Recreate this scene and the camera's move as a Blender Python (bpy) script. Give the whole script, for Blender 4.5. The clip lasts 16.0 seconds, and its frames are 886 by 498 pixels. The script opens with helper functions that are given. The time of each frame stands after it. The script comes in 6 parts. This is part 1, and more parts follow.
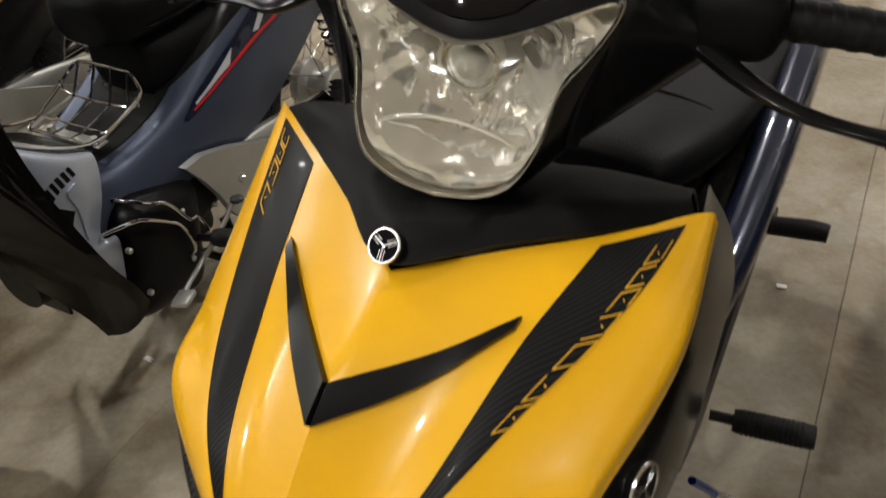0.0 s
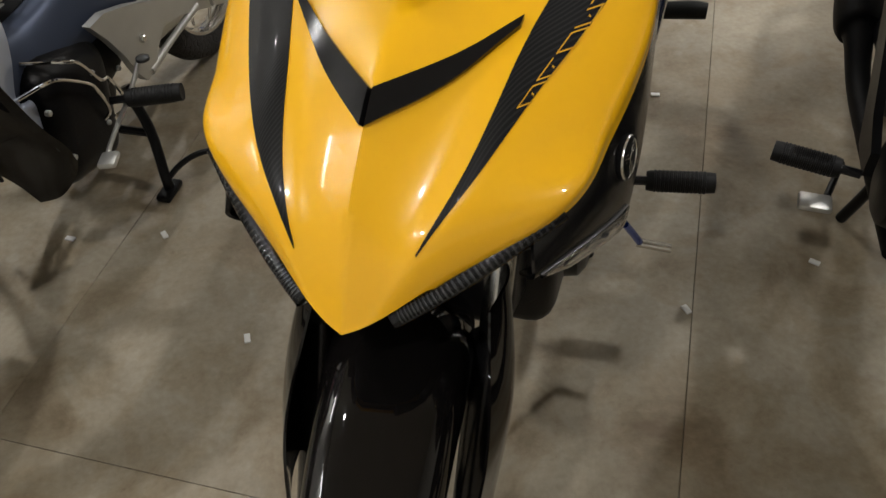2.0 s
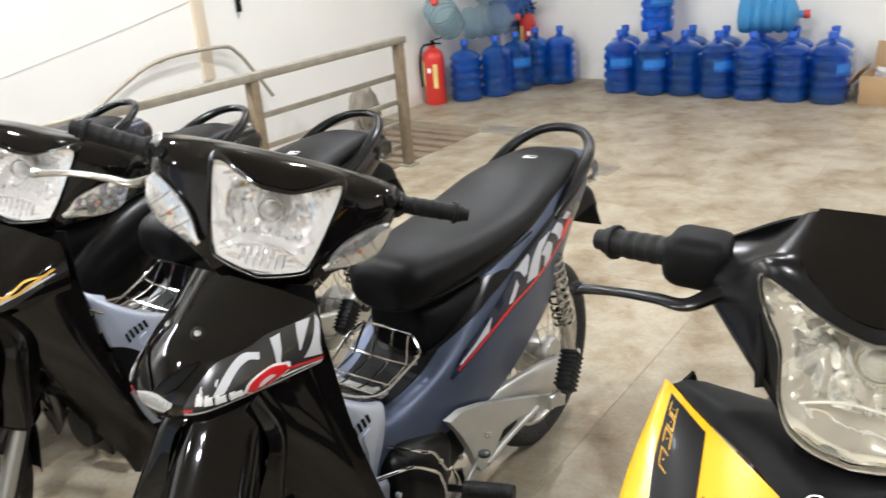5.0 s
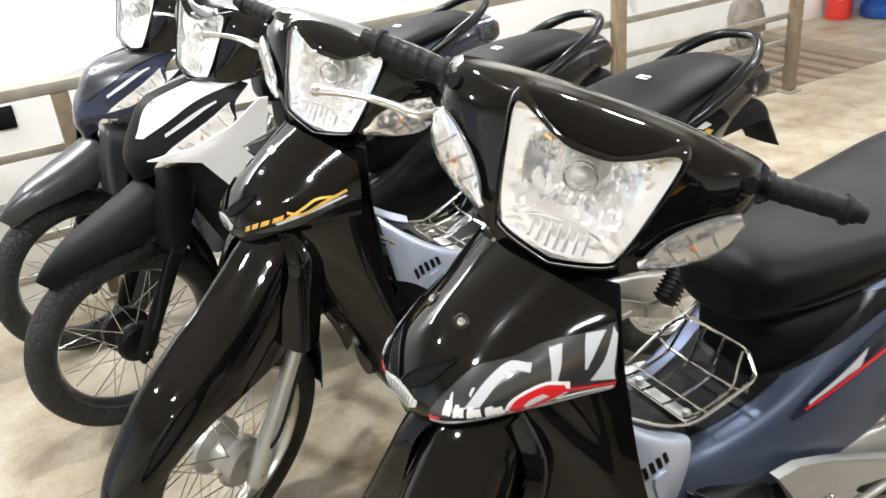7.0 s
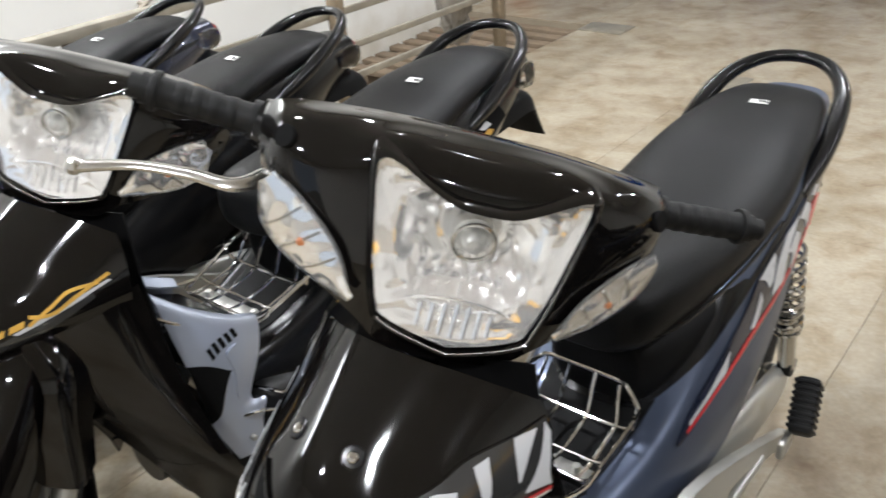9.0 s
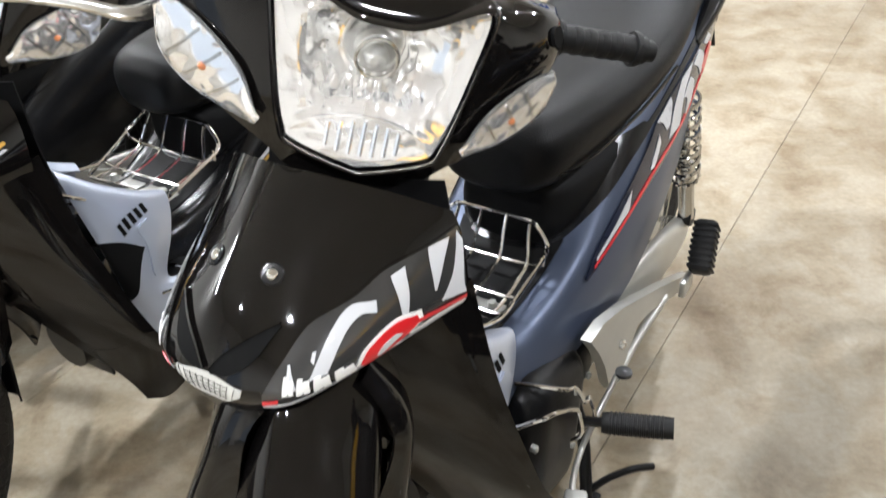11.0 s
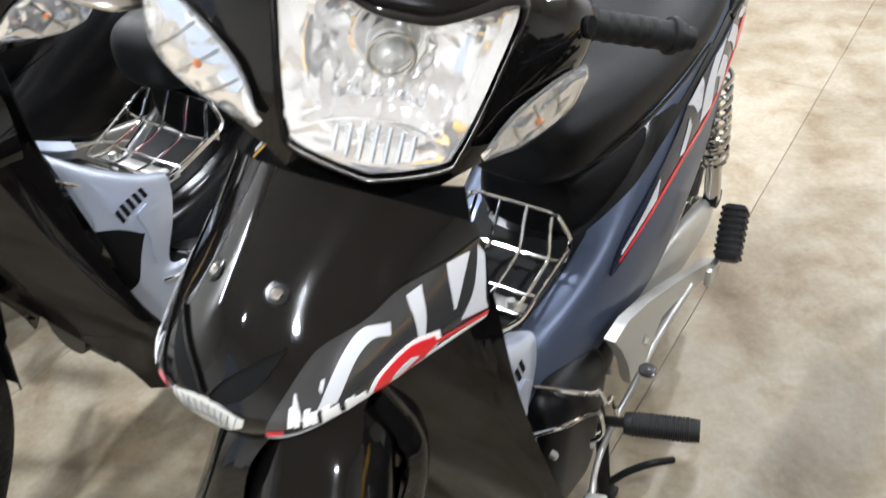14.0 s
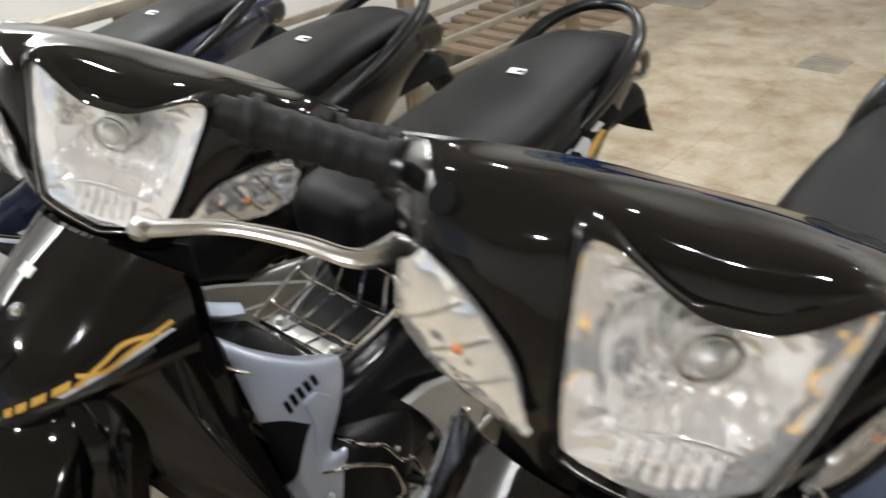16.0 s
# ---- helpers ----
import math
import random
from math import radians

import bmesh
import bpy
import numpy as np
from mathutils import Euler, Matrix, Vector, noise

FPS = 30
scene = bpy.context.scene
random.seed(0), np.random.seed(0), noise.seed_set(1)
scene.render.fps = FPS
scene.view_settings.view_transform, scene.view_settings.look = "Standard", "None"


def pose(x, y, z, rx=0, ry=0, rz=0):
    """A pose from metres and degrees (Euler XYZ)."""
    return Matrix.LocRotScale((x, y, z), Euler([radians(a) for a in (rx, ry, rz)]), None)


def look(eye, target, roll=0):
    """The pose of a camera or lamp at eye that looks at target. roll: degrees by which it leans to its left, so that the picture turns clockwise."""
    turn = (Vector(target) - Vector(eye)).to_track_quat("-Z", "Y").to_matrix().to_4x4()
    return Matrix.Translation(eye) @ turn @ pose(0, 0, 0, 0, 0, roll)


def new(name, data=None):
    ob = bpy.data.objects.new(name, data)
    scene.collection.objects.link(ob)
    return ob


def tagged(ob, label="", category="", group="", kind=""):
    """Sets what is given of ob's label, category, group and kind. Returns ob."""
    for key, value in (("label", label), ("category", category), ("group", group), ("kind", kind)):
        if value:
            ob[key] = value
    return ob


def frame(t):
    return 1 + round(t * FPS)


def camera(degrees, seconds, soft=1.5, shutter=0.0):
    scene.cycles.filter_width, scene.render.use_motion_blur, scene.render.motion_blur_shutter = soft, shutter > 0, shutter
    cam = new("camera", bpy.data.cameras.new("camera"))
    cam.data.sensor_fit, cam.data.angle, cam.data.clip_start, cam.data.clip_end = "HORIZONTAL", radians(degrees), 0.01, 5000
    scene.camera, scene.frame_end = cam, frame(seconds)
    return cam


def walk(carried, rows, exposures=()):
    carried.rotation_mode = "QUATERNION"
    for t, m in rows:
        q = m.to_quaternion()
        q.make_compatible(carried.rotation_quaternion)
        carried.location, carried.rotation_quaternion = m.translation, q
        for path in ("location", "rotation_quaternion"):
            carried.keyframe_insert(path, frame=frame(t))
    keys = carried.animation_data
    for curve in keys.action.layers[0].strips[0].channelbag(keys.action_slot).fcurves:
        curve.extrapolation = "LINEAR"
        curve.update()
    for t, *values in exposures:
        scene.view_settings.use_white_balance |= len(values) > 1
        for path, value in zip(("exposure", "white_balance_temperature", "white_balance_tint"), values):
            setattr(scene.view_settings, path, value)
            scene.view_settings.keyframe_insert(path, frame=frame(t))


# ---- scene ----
cam = camera(55.8, 16.0, shutter=0.4)
PATH = [
    (0, (0.079, 0.149, 1.341), (0.012, 1.686, 0.064), -5.2),
    (0.5, (0.03, 0.074, 1.333), (0.086, 1.569, 0.007), -4.8),
    (1, (-0.036, 0.04, 1.303), (0.14, 1.493, -0.061), -4.3),
    (1.5, (-0.08, -0.007, 1.294), (0.149, 1.376, -0.133), -4.2),
    (2, (-0.086, -0.028, 1.303), (0.164, 1.321, -0.152), -4.1),
    (2.5, (-0.075, -0.033, 1.365), (0.162, 1.425, 0.016), -4.1),
    (3, (-0.081, -0.04, 1.41), (0.095, 1.585, 0.259), -4.2),
    (3.5, (-0.092, -0.059, 1.433), (0.003, 1.686, 0.46), -4.2),
    (4, (-0.095, -0.053, 1.45), (-0.077, 1.763, 0.612), -4.2),
    (4.5, (-0.145, -0.022, 1.46), (-0.262, 1.827, 0.707), -4.1),
    (4.7, (-0.196, -0.004, 1.465), (-0.378, 1.845, 0.725), -4.7),
    (5, (-0.195, -0.006, 1.459), (-0.489, 1.832, 0.727), -4.7),
    (7.3, (-0.321, 0.445, 1.421), (-1.367, 1.896, 0.527), -5.7),
    (7.5, (-0.407, 0.487, 1.425), (-1.419, 1.955, 0.52), -5.6),
    (8, (-0.595, 0.55, 1.419), (-1.458, 2.099, 0.494), -5.4),
    (8.5, (-0.604, 0.55, 1.417), (-1.226, 2.198, 0.471), -5.1),
    (9, (-0.549, 0.564, 1.418), (-0.946, 2.269, 0.451), -4.7),
    (9.2, (-0.539, 0.566, 1.414), (-0.878, 2.278, 0.438), -4.3),
    (11.3, (-0.539, 0.479, 1.323), (-0.736, 2.061, 0.116), -5.3),
    (11.5, (-0.542, 0.472, 1.31), (-0.744, 2.014, 0.053), -5.5),
    (12, (-0.539, 0.465, 1.288), (-0.746, 1.916, -0.073), -5.9),
    (12.5, (-0.553, 0.478, 1.301), (-0.769, 1.905, -0.083), -6.0),
    (13, (-0.568, 0.513, 1.325), (-0.79, 1.971, -0.025), -5.8),
    (13.5, (-0.587, 0.523, 1.341), (-0.814, 2.033, 0.048), -5.6),
    (14, (-0.556, 0.585, 1.346), (-0.775, 2.146, 0.116), -5.3),
    (14.5, (-0.496, 0.675, 1.356), (-0.714, 2.286, 0.191), -4.8),
    (15, (-0.481, 0.712, 1.367), (-0.739, 2.362, 0.267), -4.6),
    (15.5, (-0.552, 0.739, 1.381), (-0.899, 2.401, 0.324), -4.3),
    (16, (-0.722, 0.798, 1.392), (-1.205, 2.444, 0.364), -4.7),
]
EXPOSURES = [(0, -0.78, 6450, 10), (0.5, -0.95, 6450, 10), (1, -1.2, 6450, 10), (1.5, -0.96, 6450, 10), (2, -0.86, 6350, 10), (2.5, -1.08, 6400, 10), (3, -0.97, 6350, 10), (3.5, -0.5, 6200, 10), (4, 0.02, 5950, 10), (5, 0.16, 5950, 10), (7.3, 0.47, 5950, 10), (8.5, 0.5, 5850, 10), (9, -0.02, 5900, 10), (11.5, 0.55, 5850, 10), (12.5, 0.55, 5900, 10), (13.5, 0.5, 5700, 10), (14, 0.55, 5700, 10), (14.5, 0.1, 5800, 10), (15, 0.05, 5900, 10), (15.5, -0.48, 5850, 10), (16, -0.16, 6050, 10)]
walk(cam, [(t, look(eye, target, roll)) for t, eye, target, roll in PATH], EXPOSURES)
# ---- world and light ----
ROOM = pose(0, 0, 0, 0, 0, -28)          # the room's own axes: x along the back wall, y towards it
CEIL = 3.3

world = bpy.data.worlds.new("world")
scene.world = world
world.use_nodes = True
wn = world.node_tree.nodes
sky = wn.new("ShaderNodeTexSky")
sky.sky_type, sky.sun_disc, sky.sun_elevation, sky.sun_rotation = "NISHITA", False, radians(40), radians(150)
world.node_tree.links.new(sky.outputs[0], wn["Background"].inputs[0])
wn["Background"].inputs[1].default_value = 0.08


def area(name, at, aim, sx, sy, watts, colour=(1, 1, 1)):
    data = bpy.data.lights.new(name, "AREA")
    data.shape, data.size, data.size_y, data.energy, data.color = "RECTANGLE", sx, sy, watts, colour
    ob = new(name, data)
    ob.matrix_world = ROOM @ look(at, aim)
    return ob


BULBS = [(-0.5, -0.9), (-2.3, 0.9), (0.9, 1.9), (-1.3, 3.3), (-3.0, 3.6), (-2.4, -1.6), (2.6, 4.4), (0.3, 5.6), (3.0, -1.2)]
for r, d in BULBS:
    data = bpy.data.lights.new("bulb_light", "AREA")
    data.shape, data.size, data.energy, data.color = "DISK", 0.11, 46, (1.0, 0.965, 0.92)
    ob = new("bulb_light", data)
    ob.matrix_world = ROOM @ look((r, d, CEIL - 0.34), (r, d, 0))
# Two unseen fill lamps, added to brighten the west wall.
area("stairwell_fill", (-4.35, 1.6, 2.6), (-4.5, 2.2, 0.4), 0.08, 1.2, 55, (1.0, 0.97, 0.92))
area("stairwell_fill", (-4.35, -0.6, 2.6), (-4.5, -0.2, 0.4), 0.08, 1.2, 55, (1.0, 0.97, 0.92))


# ---- materials ----
def mat(name, colour, rough=0.5, metal=0.0, coat=0.0, trans=0.0, ior=1.45, vary=0.12, scale=6.0, bump=0.0, bscale=200.0, emit=None, sheen=0.0, dust=0.0, spec=0.5):
    m = bpy.data.materials.new(name)
    m.use_nodes = True
    n, l = m.node_tree.nodes, m.node_tree.links
    b = n["Principled BSDF"]
    b.inputs["Metallic"].default_value = metal
    b.inputs["Roughness"].default_value = rough
    b.inputs["Coat Weight"].default_value = coat
    b.inputs["Coat Roughness"].default_value = 0.04
    b.inputs["Transmission Weight"].default_value = trans
    b.inputs["IOR"].default_value = ior
    b.inputs["Sheen Weight"].default_value = sheen
    b.inputs["Specular IOR Level"].default_value = spec
    if emit:
        b.inputs["Emission Color"].default_value = (*emit[:3], 1)
        b.inputs["Emission Strength"].default_value = emit[3]
    co = n.new("ShaderNodeTexCoord")
    no = n.new("ShaderNodeTexNoise")
    no.inputs["Scale"].default_value, no.inputs["Detail"].default_value = scale, 6
    l.new(co.outputs["Object"], no.inputs["Vector"])
    mx = n.new("ShaderNodeMix")
    mx.data_type = "RGBA"
    lo = tuple(c * (1 - vary) for c in colour)
    hi = tuple(min(1, c * (1 + vary) + dust) for c in colour)
    mx.inputs[6].default_value, mx.inputs[7].default_value = (*lo, 1), (*hi, 1)
    l.new(no.outputs["Fac"], mx.inputs[0])
    l.new(mx.outputs[2], b.inputs["Base Color"])
    mr = n.new("ShaderNodeMapRange")
    mr.inputs[3].default_value, mr.inputs[4].default_value = max(0, rough * 0.75), min(1, rough * 1.3 + 0.01)
    l.new(no.outputs["Fac"], mr.inputs[0])
    l.new(mr.outputs[0], b.inputs["Roughness"])
    if bump:
        nb = n.new("ShaderNodeTexNoise")
        nb.inputs["Scale"].default_value, nb.inputs["Detail"].default_value = bscale, 3
        l.new(co.outputs["Object"], nb.inputs["Vector"])
        bp = n.new("ShaderNodeBump")
        bp.inputs["Strength"].default_value, bp.inputs["Distance"].default_value = bump, 0.002
        l.new(nb.outputs["Fac"], bp.inputs["Height"])
        l.new(bp.outputs[0], b.inputs["Normal"])
    return m


def node_floor():
    m = mat("floor_concrete", (0.3, 0.26, 0.2), 0.5)
    n, l = m.node_tree.nodes, m.node_tree.links
    b = n["Principled BSDF"]
    geo = n.new("ShaderNodeNewGeometry")
    info = n.new("ShaderNodeObjectInfo")

    def noise_at(s, det=6, rough=0.55, dist=0.0):
        t = n.new("ShaderNodeTexNoise")
        t.inputs["Scale"].default_value, t.inputs["Detail"].default_value = s, det
        t.inputs["Roughness"].default_value, t.inputs["Distortion"].default_value = rough, dist
        l.new(geo.outputs["Position"], t.inputs["Vector"])
        return t

    def ramp(src, stops):
        r = n.new("ShaderNodeValToRGB")
        while len(r.color_ramp.elements) < len(stops):
            r.color_ramp.elements.new(0.5)
        for e, (p, c) in zip(r.color_ramp.elements, stops):
            e.position, e.color = p, (*c, 1)
        l.new(src, r.inputs[0])
        return r

    def mix(mode, fac, a, bb):
        x = n.new("ShaderNodeMix")
        x.data_type, x.blend_type = "RGBA", mode
        for k, val in ((0, fac), (6, a), (7, bb)):
            if isinstance(val, (int, float)):
                x.inputs[k].default_value = val
            elif isinstance(val, tuple):
                x.inputs[k].default_value = (*val, 1)
            else:
                l.new(val, x.inputs[k])
        return x.outputs[2]

    big = ramp(noise_at(2.6, 9, 0.66, 0.25).outputs["Fac"], [(0.3, (0.215, 0.162, 0.102)), (0.43, (0.29, 0.245, 0.174)), (0.56, (0.365, 0.322, 0.246)), (0.74, (0.42, 0.38, 0.3))])
    patch = ramp(noise_at(5.5, 10, 0.66, 0.4).outputs["Fac"], [(0.34, (0.52, 0.41, 0.28)), (0.45, (0.86, 0.8, 0.7)), (0.53, (1, 1, 1)), (0.7, (1.12, 1.1, 1.06))])
    fine = ramp(noise_at(70, 4).outputs["Fac"], [(0.3, (0.86, 0.85, 0.83)), (0.7, (1.08, 1.08, 1.08))])
    c = mix("MULTIPLY", 0.62, big.outputs[0], patch.outputs[0])
    c = mix("MULTIPLY", 0.8, c, fine.outputs[0])
    grit = ramp(noise_at(30, 8, 0.75).outputs["Fac"], [(0.3, (0.6, 0.52, 0.42)), (0.4, (1, 1, 1)), (0.62, (1, 1, 1)), (0.72, (1.14, 1.13, 1.1))])
    c = mix("MULTIPLY", 0.4, c, grit.outputs[0])
    vor = n.new("ShaderNodeTexVoronoi")
    vor.inputs["Scale"].default_value = 5.5
    l.new(geo.outputs["Position"], vor.inputs["Vector"])
    spot = ramp(vor.outputs["Distance"], [(0.0, (1, 1, 1)), (0.07, (1, 1, 1)), (0.1, (0, 0, 0))])
    dim = n.new("ShaderNodeMath")
    dim.operation = "MULTIPLY"
    dim.inputs[1].default_value = 0.16
    l.new(spot.outputs[0], dim.inputs[0])
    c = mix("MIX", dim.outputs[0], c, (0.5, 0.48, 0.42))
    shade = n.new("ShaderNodeMapRange")
    shade.inputs[3].default_value, shade.inputs[4].default_value = 0.93, 1.05
    l.new(info.outputs["Random"], shade.inputs[0])
    c = mix("MULTIPLY", 1.0, c, shade.outputs[0])
    l.new(c, b.inputs["Base Color"])
    rr = n.new("ShaderNodeMapRange")
    rr.inputs[3].default_value, rr.inputs[4].default_value = 0.38, 0.62
    l.new(noise_at(6, 4).outputs["Fac"], rr.inputs[0])
    l.new(rr.outputs[0], b.inputs["Roughness"])
    bp = n.new("ShaderNodeBump")
    bp.inputs["Strength"].default_value, bp.inputs["Distance"].default_value = 0.25, 0.004
    l.new(noise_at(45, 5).outputs["Fac"], bp.inputs["Height"])
    l.new(bp.outputs[0], b.inputs["Normal"])
    return m


def node_plaster():
    m = mat("white_plaster", (0.78, 0.77, 0.73), 0.75, vary=0.05, scale=2.0, bump=0.25, bscale=40)
    n, l = m.node_tree.nodes, m.node_tree.links
    b = n["Principled BSDF"]
    geo = n.new("ShaderNodeNewGeometry")
    sep = n.new("ShaderNodeSeparateXYZ")
    l.new(geo.outputs["Position"], sep.inputs[0])
    no = n.new("ShaderNodeTexNoise")
    no.inputs["Scale"].default_value, no.inputs["Detail"].default_value = 3.5, 8
    l.new(geo.outputs["Position"], no.inputs["Vector"])
    up = n.new("ShaderNodeMath")          # grime splashed up to knee height, with a ragged edge
    up.operation = "MULTIPLY_ADD"
    up.inputs[1].default_value, up.inputs[2].default_value = 0.9, -0.32
    l.new(no.outputs["Fac"], up.inputs[0])
    gap = n.new("ShaderNodeMath")
    gap.operation = "SUBTRACT"
    l.new(up.outputs[0], gap.inputs[0])
    l.new(sep.outputs["Z"], gap.inputs[1])
    r = n.new("ShaderNodeMapRange")
    r.inputs[1].default_value, r.inputs[2].default_value = -0.1, 0.25
    r.inputs[3].default_value, r.inputs[4].default_value = 0.0, 0.55
    l.new(gap.outputs[0], r.inputs[0])
    x = n.new("ShaderNodeMix")
    x.data_type = "RGBA"
    x.inputs[7].default_value = (0.42, 0.36, 0.24, 1)
    l.new(r.outputs[0], x.inputs[0])
    l.new(b.inputs["Base Color"].links[0].from_socket, x.inputs[6])
    l.new(x.outputs[2], b.inputs["Base Color"])
    return m


def node_carbon():
    m = mat("carbon_film", (0.012, 0.012, 0.013), 0.42, vary=0.2, spec=0.16, coat=0.03)
    n, l = m.node_tree.nodes, m.node_tree.links
    b = n["Principled BSDF"]
    co = n.new("ShaderNodeTexCoord")
    w = n.new("ShaderNodeTexWave")
    w.wave_type, w.bands_direction = "BANDS", "DIAGONAL"
    w.inputs["Scale"].default_value, w.inputs["Distortion"].default_value = 210, 0.0
    l.new(co.outputs["Object"], w.inputs["Vector"])
    r = n.new("ShaderNodeValToRGB")
    r.color_ramp.elements[0].color, r.color_ramp.elements[1].color = (0.006, 0.006, 0.006, 1), (0.02, 0.0195, 0.019, 1)
    r.color_ramp.elements[0].position = 0.45
    l.new(w.outputs["Fac"], r.inputs[0])
    l.new(r.outputs[0], b.inputs["Base Color"])
    return m


def node_tread():
    m = mat("tyre_rubber", (0.022, 0.021, 0.02), 0.75, vary=0.4, scale=15, dust=0.006)
    n, l = m.node_tree.nodes, m.node_tree.links
    b = n["Principled BSDF"]
    co = n.new("ShaderNodeTexCoord")
    v = n.new("ShaderNodeTexVoronoi")
    v.feature = "DISTANCE_TO_EDGE"
    v.inputs["Scale"].default_value = 42
    l.new(co.outputs["Object"], v.inputs["Vector"])
    r = n.new("ShaderNodeMapRange")
    r.inputs[2].default_value = 0.09
    l.new(v.outputs["Distance"], r.inputs[0])
    bp = n.new("ShaderNodeBump")
    bp.inputs["Strength"].default_value, bp.inputs["Distance"].default_value = 0.9, 0.004
    l.new(r.outputs[0], bp.inputs["Height"])
    l.new(bp.outputs[0], b.inputs["Normal"])
    return m


def node_reflector(name, metal, cell, relief):
    m = mat(name, (0.96, 0.955, 0.94), 0.09, metal=metal, vary=0.04, scale=30)
    n, l = m.node_tree.nodes, m.node_tree.links
    co = n.new("ShaderNodeTexCoord")
    v = n.new("ShaderNodeTexVoronoi")
    v.feature = "SMOOTH_F1"
    v.inputs["Scale"].default_value = cell
    l.new(co.outputs["Object"], v.inputs["Vector"])
    bp = n.new("ShaderNodeBump")
    bp.inputs["Strength"].default_value, bp.inputs["Distance"].default_value = relief, 0.008
    l.new(v.outputs["Distance"], bp.inputs["Height"])
    l.new(bp.outputs[0], n["Principled BSDF"].inputs["Normal"])
    return m


M = {}
M["floor"], M["plaster"], M["carbon"], M["tyre"] = node_floor(), node_plaster(), node_carbon(), node_tread()
M["gloss_black"] = mat("gloss_black_paint", (0.0042, 0.0037, 0.0035), 0.04, vary=0.2, spec=0.52)
M["dark_black"] = mat("matt_black_plastic", (0.005, 0.005, 0.0052), 0.5, vary=0.25, bump=0.2, bscale=500, spec=0.14)
M["satin_black"] = mat("satin_black_plastic", (0.006, 0.006, 0.0065), 0.2, vary=0.25, spec=0.4, bump=0.05, bscale=600)
M["graphite"] = mat("graphite_metallic_plastic", (0.08, 0.098, 0.148), 0.4, metal=0.5, coat=0.1, vary=0.12, scale=3)
M["navy"] = mat("navy_metallic_paint", (0.012, 0.017, 0.04), 0.25, metal=0.3, coat=0.8, vary=0.12)
M["steel_grey"] = mat("dark_steel_paint", (0.05, 0.052, 0.055), 0.28, metal=0.6, coat=0.3)
M["silver"] = mat("silver_metallic_paint", (0.52, 0.57, 0.68), 0.32, metal=0.55, coat=0.5, vary=0.05)
M["white"] = mat("white_paint", (0.78, 0.78, 0.77), 0.2, coat=0.8, vary=0.04)
M["yellow"] = mat("yellow_pearl_paint", (1.0, 0.52, 0.004), 0.3, metal=0.0, coat=0.9, vary=0.04, scale=3)
M["seat"] = mat("black_vinyl", (0.004, 0.0042, 0.0046), 0.42, vary=0.3, bump=0.35, bscale=420, spec=0.2)
M["rubber"] = mat("black_rubber", (0.008, 0.008, 0.008), 0.5, vary=0.3, bump=0.2, bscale=300, spec=0.3)
M["chrome"] = mat("chrome", (0.75, 0.74, 0.72), 0.08, metal=1.0, vary=0.05)
M["steel"] = mat("bright_steel", (0.62, 0.61, 0.58), 0.22, metal=1.0, vary=0.15, scale=25)
M["alu"] = mat("cast_aluminium", (0.55, 0.55, 0.52), 0.38, metal=0.7, vary=0.15, scale=18, bump=0.2, bscale=250)
M["engine"] = mat("black_engine_casting", (0.005, 0.005, 0.0055), 0.35, metal=0.0, vary=0.3, spec=0.25, bump=0.2, bscale=250)
M["reflector"] = node_reflector("lamp_reflector", 0.76, 30, 0.36)
M["cut_reflector"] = node_reflector("cut_lamp_reflector", 0.85, 42, 0.6)
M["lens"] = mat("clear_lens", (1, 1, 1), 0.03, trans=1.0, ior=1.25, vary=0.0)
M["lens_old"] = mat("yellowed_lens", (1.0, 0.965, 0.88), 0.05, trans=1.0, ior=1.25, vary=0.03)
M["trim_clear"] = mat("cloudy_clear_rim", (0.2, 0.18, 0.14), 0.15, coat=0.5, vary=0.3, scale=25)
M["nose_lens"] = mat("frosted_nose_panel", (0.55, 0.55, 0.52), 0.2, coat=0.8, vary=0.1, scale=40)
M["smoke_bowl"] = mat("smoked_signal_bowl", (0.16, 0.16, 0.165), 0.2, metal=0.6, vary=0.3, scale=50, bump=0.6, bscale=120)
M["letter"] = mat("ochre_lettering_film", (0.75, 0.4, 0.01), 0.45, vary=0.1)
M["amber"] = mat("amber_bulb", (0.5, 0.17, 0.06), 0.3, trans=0.2, vary=0.3)
M["red_lens"] = mat("red_lens", (0.22, 0.012, 0.012), 0.1, coat=0.3, vary=0.1)
M["red"] = mat("red_film", (0.62, 0.015, 0.02), 0.3, coat=0.5, vary=0.05)
M["gold"] = mat("gold_film", (0.7, 0.42, 0.08), 0.3, metal=0.4, vary=0.05)
M["grey_film"] = mat("pale_grey_film", (0.55, 0.56, 0.58), 0.3, coat=0.5, vary=0.05)
M["dark_film"] = mat("charcoal_film", (0.03, 0.03, 0.03), 0.2, coat=0.8, vary=0.5, scale=9)
M["label"] = mat("white_sticker", (0.8, 0.8, 0.78), 0.5, vary=0.03)
M["ink"] = mat("black_ink", (0.006, 0.006, 0.006), 0.8, spec=0.1)
M["blue_anod"] = mat("blue_anodised", (0.02, 0.08, 0.5), 0.25, metal=0.9)


# ---- shape helpers ----
class Geo:
    """Vertices and faces of one mesh."""

    def __init__(self):
        self.v, self.f = [], []

    def add(self, verts, faces):
        k = len(self.v)
        self.v += [tuple(float(c) for c in p) for p in verts]
        self.f += [tuple(i + k for i in f) for f in faces]
        return self


